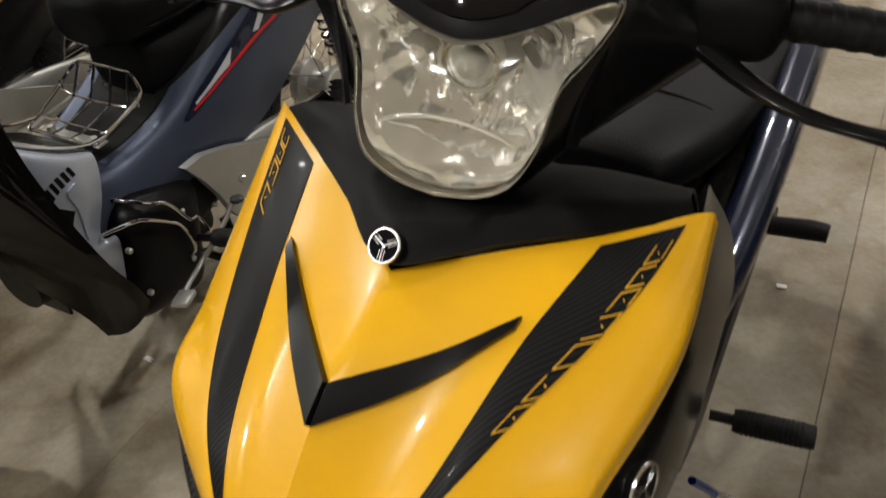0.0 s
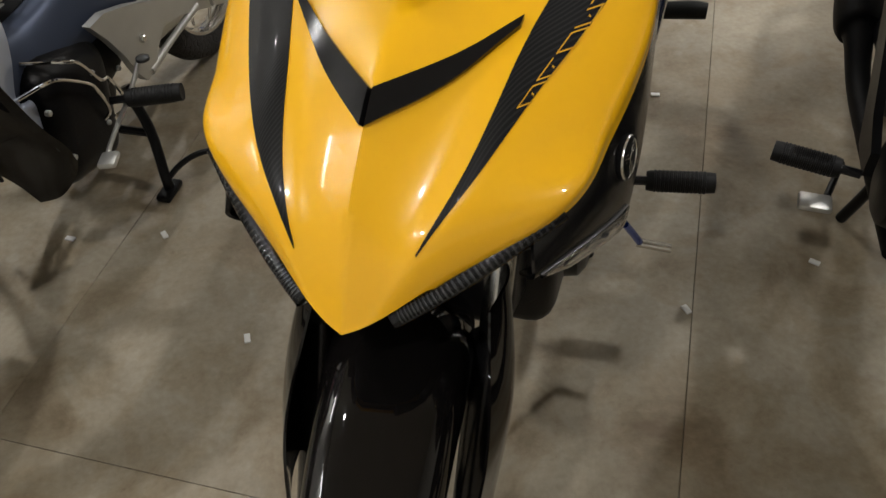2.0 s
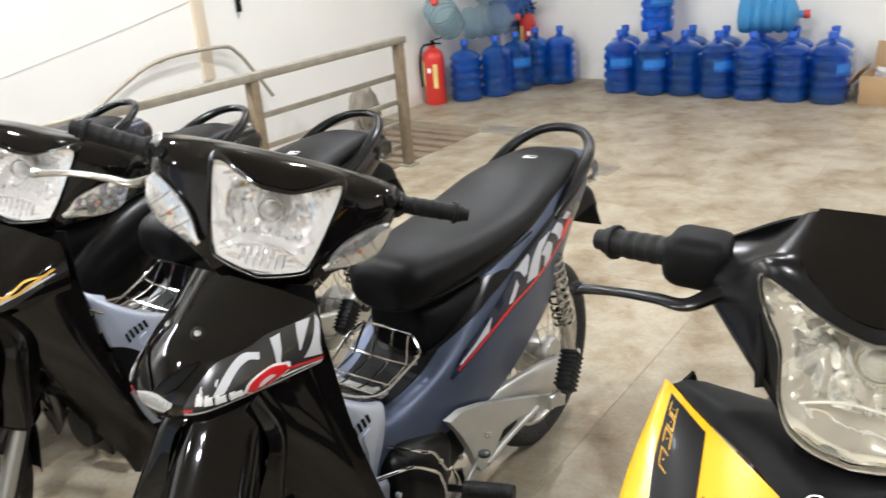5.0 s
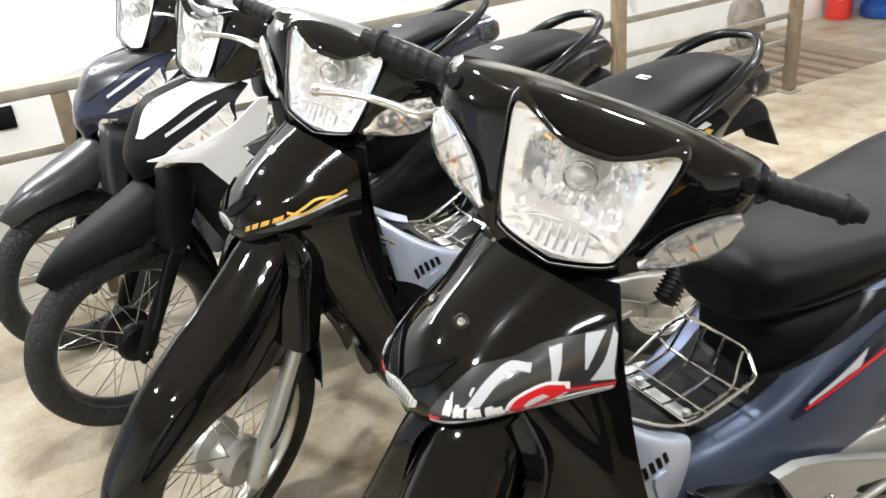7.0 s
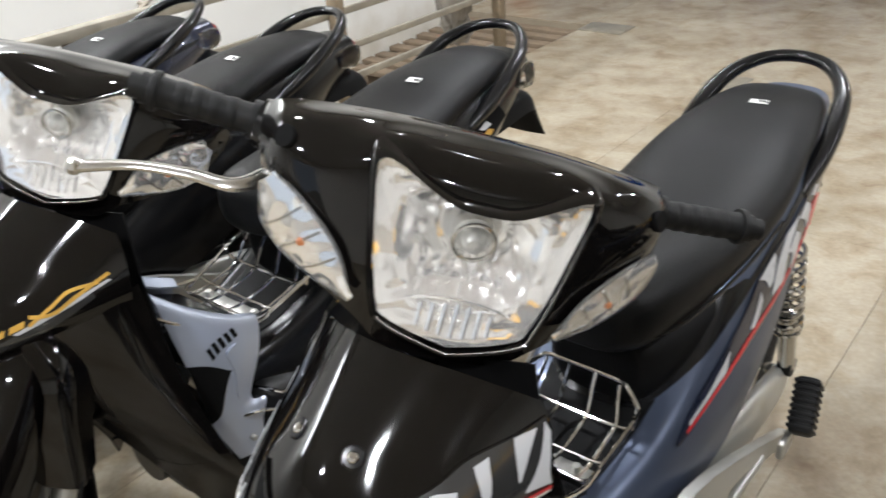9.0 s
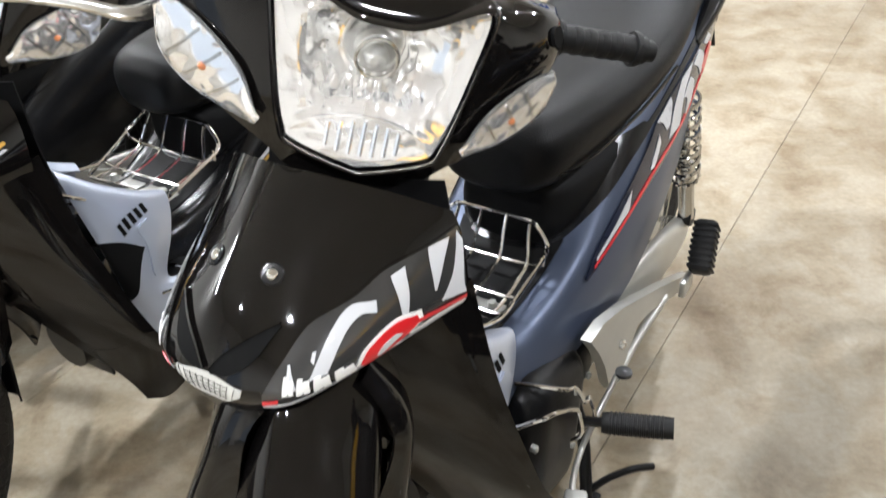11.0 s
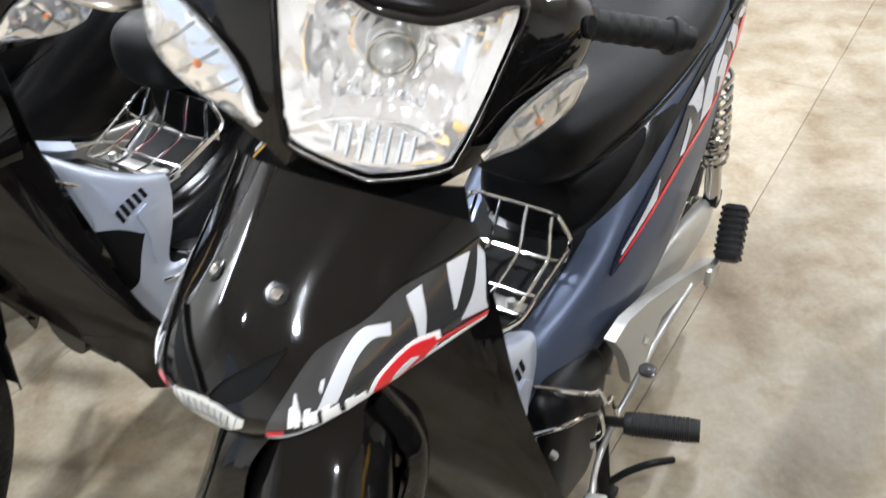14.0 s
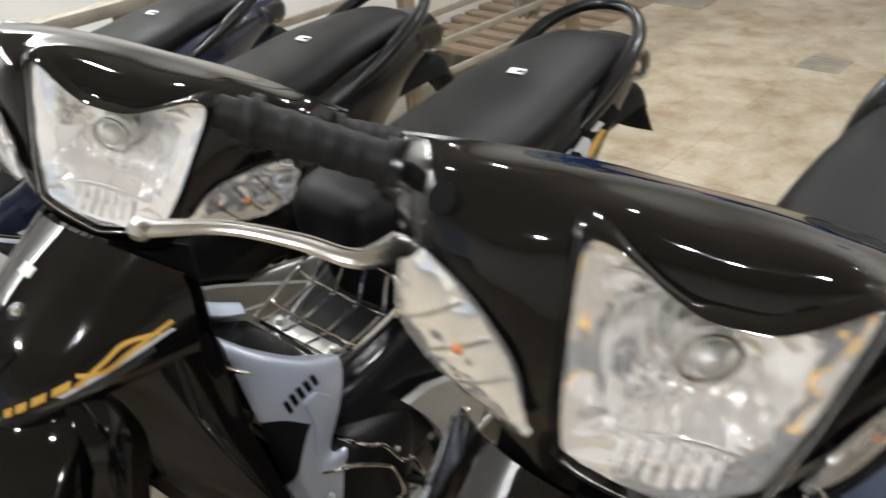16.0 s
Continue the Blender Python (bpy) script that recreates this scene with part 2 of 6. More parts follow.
def spline(P, ts):
    """Points on a smooth curve through the rows of P, at ts from 0 to 1."""
    P = np.asarray(P, float)
    k = len(P) - 1
    if k == 1:
        w = np.asarray(ts).reshape((-1,) + (1,) * (P.ndim - 1))
        return P[0] * (1 - w) + P[1] * w
    Q = np.concatenate([[2 * P[0] - P[1]], P, [2 * P[-1] - P[-2]]])
    s = np.clip(np.asarray(ts, float), 0, 1) * k
    i = np.minimum(s.astype(int), k - 1)
    w = (s - i).reshape((-1,) + (1,) * (P.ndim - 1))
    a, b, c, d = Q[i], Q[i + 1], Q[i + 2], Q[i + 3]
    return 0.5 * (2 * b + (c - a) * w + (2 * a - 5 * b + 4 * c - d) * w ** 2 + (3 * b - a - 3 * c + d) * w ** 3)


class Surf:
    """A smooth sheet through a small net of points."""

    def __init__(self, rows, mirror=False):
        R = np.asarray(rows, float)
        if mirror:
            R = R if mirror == "crease" else np.concatenate([R[:, :0:-1] * (1, -1, 1), R], axis=1)
        self.R, self.crease = R, mirror == "crease"

    def grid(self, us, vs):
        A = spline(self.R, us)
        if self.crease:
            w = 2 * np.asarray(vs, float) - 1
            P = spline(A.transpose(1, 0, 2), np.abs(w)).transpose(1, 0, 2)
            return P * np.stack([np.ones_like(w), np.where(w < 0, -1.0, 1.0), np.ones_like(w)], axis=1)[None]
        return spline(A.transpose(1, 0, 2), vs).transpose(1, 0, 2)

    def at(self, uv, lift=0.0, out=(1, 0, 0)):
        res = []
        for u, v in uv:
            p = self.grid([u], [v])[0, 0]
            du = self.grid([min(u + .01, 1)], [v])[0, 0] - self.grid([max(u - .01, 0)], [v])[0, 0]
            dv = self.grid([u], [min(v + .01, 1)])[0, 0] - self.grid([u], [max(v - .01, 0)])[0, 0]
            nrm = np.cross(du, dv)
            nrm /= np.linalg.norm(nrm) + 1e-12
            if nrm @ np.asarray(out) < 0:
                nrm = -nrm
            res.append(p + nrm * lift)
        return np.array(res)


def sheet(P, thick=0.003, out=(1, 0, 0), lift=0.0, skip=None):
    """A grid of points as a panel with thickness; out: the side that it shows; skip(point): leave a hole there."""
    P = np.asarray(P, float)
    nu, nv = P.shape[:2]
    N = np.cross(np.gradient(P, axis=0), np.gradient(P, axis=1))
    N /= np.linalg.norm(N, axis=2, keepdims=True) + 1e-12
    sign = 1 if (N.reshape(-1, 3) @ np.asarray(out, float)).sum() >= 0 else -1
    N = N * sign
    top, bot = (P + N * lift).reshape(-1, 3), (P + N * (lift - thick)).reshape(-1, 3)
    n = nu * nv
    g = Geo()
    F, used = [], {}
    for i in range(nu - 1):
        for j in range(nv - 1):
            a, b, c, d = i * nv + j, i * nv + j + 1, (i + 1) * nv + j + 1, (i + 1) * nv + j
            if skip and skip((top[a] + top[b] + top[c] + top[d]) / 4):
                continue
            q = (a, d, c, b) if sign > 0 else (a, b, c, d)
            F.append(q)
            F.append(tuple(k + n for k in reversed(q)))
            for e in zip(q, q[1:] + q[:1]):
                if (e[1], e[0]) in used:
                    used.pop((e[1], e[0]))
                else:
                    used[e] = 1
    for a, b in used:
        F.append((b, a, a + n, b + n))
    keep = sorted({k for f in F for k in f})
    pos = {k: i for i, k in enumerate(keep)}
    allv = np.concatenate([top, bot])
    return g.add(allv[keep], [tuple(pos[k] for k in f) for f in F])


def panel(rows, nu=24, nv=24, thick=0.004, out=(1, 0, 0), mirror=False, lift=0.0, skip=None):
    return sheet(Surf(rows, mirror).grid(np.linspace(0, 1, nu), np.linspace(0, 1, nv)), thick, out, lift, skip)


def strip(surf, a, b, n=14, m=4, lift=0.0012, thick=0.0012, out=(1, 0, 0)):
    """A film laid on a surf between two lines a and b given in its own (u, v)."""
    A, B = spline(a, np.linspace(0, 1, n)), spline(b, np.linspace(0, 1, n))
    rows = [surf.at([A[i] * (1 - w) + B[i] * w for w in np.linspace(0, 1, m)], 0, out) for i in range(n)]
    return sheet(np.array(rows), thick, out, lift)


def tube(pts, r, n=10, per=6, closed=False, flat=1.0):
    P = np.asarray(pts, float)
    if closed:
        L = len(P)
        Q = np.concatenate([P[-2:], P, P[:3]])
        ts = np.linspace(2, L + 2, L * per + 1)[:-1] / (len(Q) - 1)
        C = spline(Q, ts)
    else:
        C = spline(P, np.linspace(0, 1, (len(P) - 1) * per + 1)) if per > 1 else P
    k = len(C)
    R = np.full(k, float(r)) if np.isscalar(r) else spline(np.asarray(r, float).reshape(-1, 1), np.linspace(0, 1, k))[:, 0]
    T = np.gradient(C, axis=0) if not closed else np.roll(C, -1, 0) - np.roll(C, 1, 0)
    T /= np.linalg.norm(T, axis=1, keepdims=True) + 1e-12
    ref = np.array((0, 0, 1.0)) if abs(T[0][2]) < 0.9 else np.array((0, 1.0, 0))
    g, V = Geo(), []
    for i in range(k):
        ref = ref - T[i] * (ref @ T[i])
        ref /= np.linalg.norm(ref) + 1e-12
        side = np.cross(T[i], ref)
        for j in range(n):
            a = 2 * math.pi * j / n
            V.append(C[i] + R[i] * (math.cos(a) * ref * flat + math.sin(a) * side))
    F = []
    for i in range(k if closed else k - 1):
        for j in range(n):
            a, b = i * n + j, i * n + (j + 1) % n
            c, d = ((i + 1) % k) * n + (j + 1) % n, ((i + 1) % k) * n + j
            F.append((a, b, c, d))
    if not closed:
        F += [tuple(reversed(range(n))), tuple(range((k - 1) * n, k * n))]
    return g.add(V, F)


def lathe(profile, centre=(0, 0, 0), axis="y", n=40):
    """Turn (radius, along) round an axis."""
    V, F = [], []
    for r, h in profile:
        for j in range(n):
            a = 2 * math.pi * j / n
            c, s = r * math.cos(a), r * math.sin(a)
            p = {"x": (h, c, s), "y": (c, h, s), "z": (c, s, h)}[axis]
            V.append(np.asarray(centre) + p)
    k = len(profile)
    for i in range(k - 1):
        for j in range(n):
            F.append((i * n + j, i * n + (j + 1) % n, (i + 1) * n + (j + 1) % n, (i + 1) * n + j))
    if profile[0][0] > 1e-6 and profile[0] != profile[-1]:
        F.append(tuple(reversed(range(n))))
        F.append(tuple(range((k - 1) * n, k * n)))
    return Geo().add(V, F)


def loft(rings, per=4):
    """A closed skin over rings of equal count, smooth along their row, with ends capped."""
    R = np.asarray(rings, float)
    C = spline(R, np.linspace(0, 1, (len(R) - 1) * per + 1))
    k, n = C.shape[:2]
    F = [(i * n + j, i * n + (j + 1) % n, (i + 1) * n + (j + 1) % n, (i + 1) * n + j) for i in range(k - 1) for j in range(n)]
    F += [tuple(reversed(range(n))), tuple(range((k - 1) * n, k * n))]
    return Geo().add(C.reshape(-1, 3), F)


def oval(x, zb, zt, hw, n=28, power=2.6, y=0.0):
    """A rounded section across x."""
    pts = []
    for j in range(n):
        a = 2 * math.pi * j / n
        c, s = math.cos(a), math.sin(a)
        pts.append((x, y + hw * math.copysign(abs(c) ** (2 / power), c), (zb + zt) / 2 + (zt - zb) / 2 * math.copysign(abs(s) ** (2 / power), s)))
    return pts


def block(cx, cy, cz, sx, sy, sz, bevel=0.004, turn=None, seg=2):
    bm = bmesh.new()
    bmesh.ops.create_cube(bm, size=1)
    bmesh.ops.scale(bm, vec=(sx, sy, sz), verts=bm.verts)
    if bevel:
        bmesh.ops.bevel(bm, geom=bm.edges[:], offset=bevel, segments=seg, profile=0.5, affect="EDGES")
    m = Matrix.Translation((cx, cy, cz)) @ (turn.to_4x4() if turn else Matrix())
    bm.verts.index_update()
    g = Geo().add([m @ v.co for v in bm.verts], [[v.index for v in f.verts] for f in bm.faces])
    bm.free()
    return g


def prism(outline, depth, place):
    """A flat outline (a, b) pushed to depth c; place(a, b, c) gives the point."""
    n = len(outline)
    V = [place(a, b, 0) for a, b in outline] + [place(a, b, depth) for a, b in outline]
    F = [tuple(range(n)), tuple(reversed(range(n, 2 * n)))] + [((i + 1) % n, i, i + n, (i + 1) % n + n) for i in range(n)]
    return Geo().add(V, F)


def join(*gs):
    g = Geo()
    for x in gs:
        g.add(x.v, x.f)
    return g


def mesh_of(name, g, material, tf=None, sharp=38):
    me = bpy.data.meshes.new(name)
    V = [tf @ Vector(p) for p in g.v] if tf else g.v
    me.from_pydata([tuple(p) for p in V], [], g.f)
    bm = bmesh.new()
    bm.from_mesh(me)
    bmesh.ops.recalc_face_normals(bm, faces=bm.faces)
    bm.to_mesh(me)
    bm.free()
    me.polygons.foreach_set("use_smooth", [True] * len(me.polygons))
    me.set_sharp_from_angle(angle=radians(sharp))
    me.materials.append(material)
    return me


def part(name, g, material, parent, label="", tf=None):
    ob = new(name, mesh_of(name, g, material, tf))
    ob.parent = parent
    return tagged(ob, label) if label else ob


def thing(name, at, label, category, group="", kind=""):
    ob = new(name)
    ob.empty_display_size = 0.1
    ob.matrix_world = at
    return tagged(ob, label, category, group, kind)


def solid(name, g, material, label, category, at=None, group="", kind=""):
    ob = new(name, mesh_of(name, g, material))
    if at is not None:
        ob.matrix_world = at
    return tagged(ob, label, category, group, kind)

# ---- motorbike parts ----
def steer_about(px, pz, rake, degrees):
    """Turn about the raked steering axis that passes (px, 0, pz); positive turns the bars to the bike's left."""
    a = Vector((-math.sin(radians(rake)), 0, math.cos(radians(rake))))
    return Matrix.Translation((px, 0, pz)) @ Matrix.Rotation(radians(degrees), 4, a) @ Matrix.Translation((-px, 0, -pz))


def wheel(bike, x, z, r, w, tf, spokes=32, hub="drum", rim="steel", cast=False):
    rr = r - w * 0.95
    c = (x, 0, z)
    prof = [(rr + 0.004, -w * 0.36), (rr + w * 0.3, -w * 0.5), (rr + w * 0.62, -w * 0.49), (r - w * 0.12, -w * 0.36), (r - 0.003, -w * 0.17), (r, 0),
            (r - 0.003, w * 0.17), (r - w * 0.12, w * 0.36), (rr + w * 0.62, w * 0.49), (rr + w * 0.3, w * 0.5), (rr + 0.004, w * 0.36), (rr - 0.006, 0), (rr + 0.004, -w * 0.36)]
    rp = [(rr + 0.012, -w * 0.36), (rr + 0.012, -w * 0.31), (rr, -w * 0.27), (rr - 0.006, -w * 0.1), (rr - 0.006, w * 0.1), (rr, w * 0.27),
          (rr + 0.012, w * 0.31), (rr + 0.012, w * 0.36), (rr - 0.004, w * 0.32), (rr - 0.013, w * 0.12), (rr - 0.013, -w * 0.12), (rr - 0.004, -w * 0.32), (rr + 0.012, -w * 0.36)]
    wh = part("wheel", lathe(rp, c, "y", 64), M[rim], bike, tf=tf)
    part("tyre", lathe(prof, c, "y", 72), M["tyre"], wh, "black road tyre with worn tread", tf=tf)
    hw = 0.055
    part("hub", lathe([(0.02, -hw), (0.062, -hw), (0.066, -hw * 0.8), (0.066, -hw * 0.5), (0.04, -hw * 0.3), (0.04, hw * 0.3), (0.058, hw * 0.5), (0.058, hw * 0.8), (0.05, hw), (0.02, hw)], c, "y", 36),
         M["alu" if hub == "drum" else "engine"], wh, "aluminium drum hub", tf=tf)
    part("axle", lathe([(0.008, -0.105), (0.013, -0.1), (0.013, -0.085), (0.008, -0.08), (0.008, 0.08), (0.013, 0.085), (0.013, 0.1), (0.008, 0.105)], c, "y", 12), M["steel"], wh, tf=tf)
    if cast:
        for k in range(5):
            a = 2 * math.pi * k / 5
            d, s = np.array((math.cos(a), 0, math.sin(a))), np.array((-math.sin(a), 0, math.cos(a)))
            g = tube([np.array(c) + d * 0.05 + s * 0.01, np.array(c) + d * (rr * 0.55) + s * 0.018, np.array(c) + d * (rr - 0.012)], [0.016, 0.012, 0.016], 8, 4)
            part("spoke", g, M[rim], wh, tf=tf)
        return wh
    shared = []
    for side in (-1, 1):
        for cross in (-1, 1):
            a2 = cross * 0.42
            p = np.array((0.052, side * hw * 0.75, 0.0))
            q = np.array(((rr - 0.018) * math.cos(a2), side * 0.006, (rr - 0.018) * math.sin(a2)))
            shared.append(mesh_of("spoke", tube([p, q], 0.0016, 5, 1), M["steel"]))
    for k in range(spokes):
        kind = k % 4
        ob = new("spoke", shared[kind])
        ob.parent = wh
        ob.matrix_basis = (tf or Matrix()) @ Matrix.Translation(c) @ Matrix.Rotation(2 * math.pi * k / spokes, 4, "Y")
    return wh


def closed_line(half, n=72):
    """A mirrored outline in (y, z) from the top middle down one side to the bottom middle, as a closed smooth ring."""
    H = spline(half, np.linspace(0, 1, n // 2 + 1))
    return np.concatenate([H, (H * (-1, 1))[-2:0:-1]])


def inside(y, z, ring):
    hit = False
    k = len(ring)
    for i in range(k):
        (y1, z1), (y2, z2) = ring[i], ring[(i + 1) % k]
        if (z1 > z) != (z2 > z) and y < (y2 - y1) * (z - z1) / (z2 - z1) + y1:
            hit = not hit
    return hit


def headlamp(bike, half, front, depth, bulge, bulb, tf, lens="lens", bezel="gloss_black", name="headlight", thin=1.0):
    ring = closed_line(half)
    n = len(ring)
    cy, cz = 0.0, (ring[:, 1].max() + ring[:, 1].min()) / 2
    c = np.array((cy, cz))

    def radial(fx, scale=1.0, rings=12):
        V, F = [], []
        for k in range(1, rings + 1):
            s = k / rings
            for p in ring:
                y, z = c + (p - c) * s * scale
                V.append((fx(y, z, s, p), y, z))
        V.append((fx(cy, cz, 0.0, c), cy, cz))
        for k in range(rings - 1):
            for j in range(n):
                F.append((k * n + j, k * n + (j + 1) % n, (k + 1) * n + (j + 1) % n, (k + 1) * n + j))
        F += [((j + 1) % n, j, len(V) - 1) for j in range(n)]
        return V, F

    V1, F1 = radial(lambda y, z, s, p: front(y, z) + bulge * (1 - s ** 2))
    V2 = [(x - 0.003, y, z) for x, y, z in V1]
    k0 = len(V1)
    rim0 = 11 * n
    g = Geo().add(V1 + V2, F1 + [tuple(i + k0 for i in reversed(f)) for f in F1] + [(rim0 + j, rim0 + (j + 1) % n, rim0 + (j + 1) % n + k0, rim0 + j + k0) for j in range(n)])
    bowl_c = np.array(bulb)

    def bowl(y, z, s, p):
        d = np.hypot(y - bowl_c[0], z - bowl_c[1])
        edge = front(y, z) - 0.010
        deep = depth * max(0.0, 1 - (d / (0.075)) ** 2)
        flute = 0.0
        if z < bowl_c[1] - 0.03 and abs(y) < 0.05:
            flute = 0.0024 * math.cos(y * 420)
        elif abs(y) > 0.04:
            flute = 0.0026 * math.cos((z + 0.5 * abs(y)) * 300)
        else:
            flute = 0.0012 * math.cos(d * 420)
        step = 0.006 if z < bowl_c[1] - 0.045 else 0.0
        return edge - 0.012 * (1 - s ** 4) - deep * 0.8 + flute * (1 - s ** 6) + step * (1 - s ** 6)

    V3, F3 = radial(bowl, 0.985, 22)
    refl = part(name, Geo().add(V3, F3), M["reflector" if thin == 1 else "cut_reflector"], bike, "chromed headlight bowl behind a clear lens", tf=tf)
    ln = part("lens", g, M[lens], refl, "clear headlight lens", tf=tf)
    ln.visible_shadow = False
    bx = front(bulb[0], bulb[1])
    part("bulb_ring", tube([(bx - .022, bulb[0] + .021 * math.cos(a), bulb[1] + .021 * math.sin(a)) for a in np.linspace(0, 2 * math.pi, 13)[:-1]], .0022, 8, 3, closed=True), M["steel"], refl, tf=tf)
    low = ring[:, 1].min() + .014
    part("lens_rib", tube([(front(y, low + .035) - .0115, y, low + .04 - 5 * y * y) for y in np.linspace(-.052, .052, 9)], .0018, 7, 2), M["reflector"], refl, tf=tf)
    for y in (-.036, -.024, -.012, 0, .012, .024, .036) if thin == 1 else ():
        part("lens_flute", tube([(front(y, z) - .0115, y, z) for z in np.linspace(low + .034 - 5 * y * y, low + 4 * y * y, 5)], .0026, 7, 1), M["reflector"], refl, tf=tf)
    part("bulb", lathe([(0.0, 0.006), (0.008, 0.004), (0.012, -0.002), (0.0125, -0.012), (0.02, -0.016), (0.021, -depth * 0.55), (0.012, -depth * 0.7)], (bx - 0.018, bulb[0], bulb[1]), "x", 20), M["alu"], refl, tf=tf)
    rim = []
    for s, dx in ((1.0, -0.001), (1.022, 0.0015), (1.045, -0.001), (1.07, -0.008), (1.06, -0.045)):
        rim.append([(front(y, z) + dx, *(c + (np.array((y, z)) - c) * (1 + (s - 1) * thin))) for y, z in ring])
    RV = np.array(rim).reshape(-1, 3)
    part("bezel", Geo().add(RV, [(k * n + j, k * n + (j + 1) % n, (k + 1) * n + (j + 1) % n, (k + 1) * n + j) for k in range(4) for j in range(n)]), M[bezel], refl, "thin black headlight rim", tf=tf)
    return ring


def leaf_lamp(bike, surf, a, b, bulb_uv, tf, name="turn_signal", lift=0.007, out=(1, 0, 0), smoked=False):
    base = part(name, strip(surf, a, b, 18, 8, 0.002, 0.003, out), M["smoke_bowl" if smoked else "cut_reflector"], bike, "smoked turn signal" if smoked else "clear turn signal with an amber bulb", tf=tf)
    n = 18
    A, B = spline(a, np.linspace(0, 1, n)), spline(b, np.linspace(0, 1, n))
    rows = []
    for i in range(n):
        row = []
        for w in np.linspace(0, 1, 8):
            dome = lift * (math.sin(math.pi * w) ** 0.5) * min(1.0, 4 * min(i, n - 1 - i) / n + 0.15)
            row.append(surf.at([A[i] * (1 - w) + B[i] * w], 0.003 + dome, out)[0])
        rows.append(row)
    ln = part("lens", sheet(np.array(rows), 0.002, out), M["lens"], base, tf=tf)
    ln.visible_shadow = False
    for k in (6, 9, 12):
        e0, e1 = A[k] * .9 + B[k] * .1, A[k] * .1 + B[k] * .9
        f0, f1 = A[k] * .88 + B[k] * .12 + (A[k + 1] - A[k]) * .3, A[k] * .12 + B[k] * .88 + (B[k + 1] - B[k]) * .3
        part("rib", strip(surf, [e0, e1], [f0, f1], 5, 3, 0.0032, 0.001, out), M["steel"], base, tf=tf)
    p = surf.at([bulb_uv], 0.003, out)[0]
    part("bulb", lathe([(0.0, 0.002), (0.0035, 0.001), (0.0045, -0.001), (0.004, -0.004)], p, "x", 14), M["steel_grey" if smoked else "amber"], base, "" if smoked else "amber bulb", tf=tf)
    return base


def upright(surf, uv, out=(1, 0, 0)):
    """The turn that stands z on a surf's normal."""
    a = surf.at([uv], 0, out)[0]
    b = surf.at([uv], 0.01, out)[0]
    return Vector(b - a).to_track_quat("Z", "Y").to_matrix().to_4x4()


def grip(bike, inner, outer, tf, lever=None, lever_mat="steel", name="grip"):
    i, o = np.array(inner), np.array(outer)
    d = (o - i) / np.linalg.norm(o - i)
    g = (tube([i + (o - i) * t for t in (0, 0.1, 0.12, 0.5, 0.84, 0.86, 0.92, 0.93, 1)], [0.021, 0.021, 0.0165, 0.0165, 0.0165, 0.021, 0.021, 0.0165, 0.0165], 14, 3))
    gp = part(name, g, M["rubber"], bike, "black rubber handlebar grip", tf=tf)
    for t in (0.26, 0.4, 0.54, 0.68):
        q = i + (o - i) * t
        part("ring", tube([q - d * 0.0055, q - d * .004, q + d * .004, q + d * 0.0055], [0.0164, 0.0172, 0.0172, 0.0164], 14, 1), M["rubber"], gp, tf=tf)
    part("bar_end", tube([o, o + d * 0.012], 0.013, 12, 1), M["rubber"], gp, tf=tf)
    if lever:
        lv = part("brake_lever", tube(lever, [0.012, 0.009, 0.0075, 0.0065, 0.008][: len(lever)], 10, 6, flat=0.75), M[lever_mat], bike, tf=tf)
        part("lever_ball", lathe([(0.0, -0.009), (0.0065, -0.0065), (0.009, 0), (0.0065, 0.0065), (0.0, 0.009)], lever[-1], "z", 14), M[lever_mat], lv, tf=tf)


def coil(a, b, r, turns, wire, n=150):
    a, b = np.array(a, float), np.array(b, float)
    d = (b - a) / np.linalg.norm(b - a)
    s = np.cross(d, (0, 1, 0))
    s /= np.linalg.norm(s)
    q = np.cross(d, s)
    ts = np.linspace(0, 1, n)
    return tube([a + (b - a) * t + r * (math.cos(2 * math.pi * turns * t) * s + math.sin(2 * math.pi * turns * t) * q) for t in ts], wire, 6, 1)


def shock(bike, top, low):
    top, low = np.array(top), np.array(low)
    body = part("rear_shock", tube([low, low + (top - low) * 0.45], 0.017, 12, 1), M["steel"], bike)
    part("damper_rod", tube([low + (top - low) * 0.45, top], 0.008, 10, 1), M["steel"], body)
    part("spring", coil(low + (top - low) * 0.3, low + (top - low) * 0.95, 0.026, 9, 0.0042), M["chrome"], body, "bright coil spring")
    part("shock_eye", lathe([(0.008, -0.014), (0.02, -0.014), (0.02, 0.014), (0.008, 0.014)], low, "y", 16), M["rubber"], body)


def foot_peg(bike, inner, outer, r=0.018):
    i, o = np.array(inner), np.array(outer)
    d = (o - i)
    g = tube([i + d * 0.12, i + d * 0.14, o - d * 0.06, o], [r * 0.8, r, r, r * 0.9], 12, 2)
    p = part("foot_peg", g, M["rubber"], bike, "ribbed black rubber foot peg")
    for k in range(13):
        q = i + d * (0.2 + 0.056 * k)
        part("rib", tube([q - d * 0.018, q - d * .01, q + d * .01, q + d * 0.018], [r * .98, r * 1.08, r * 1.08, r * .98], 12, 1), M["rubber"], p)
    part("peg_bar", tube([i - d * 0.2, i + d * 0.2], 0.008, 8, 1), M["engine"], p)


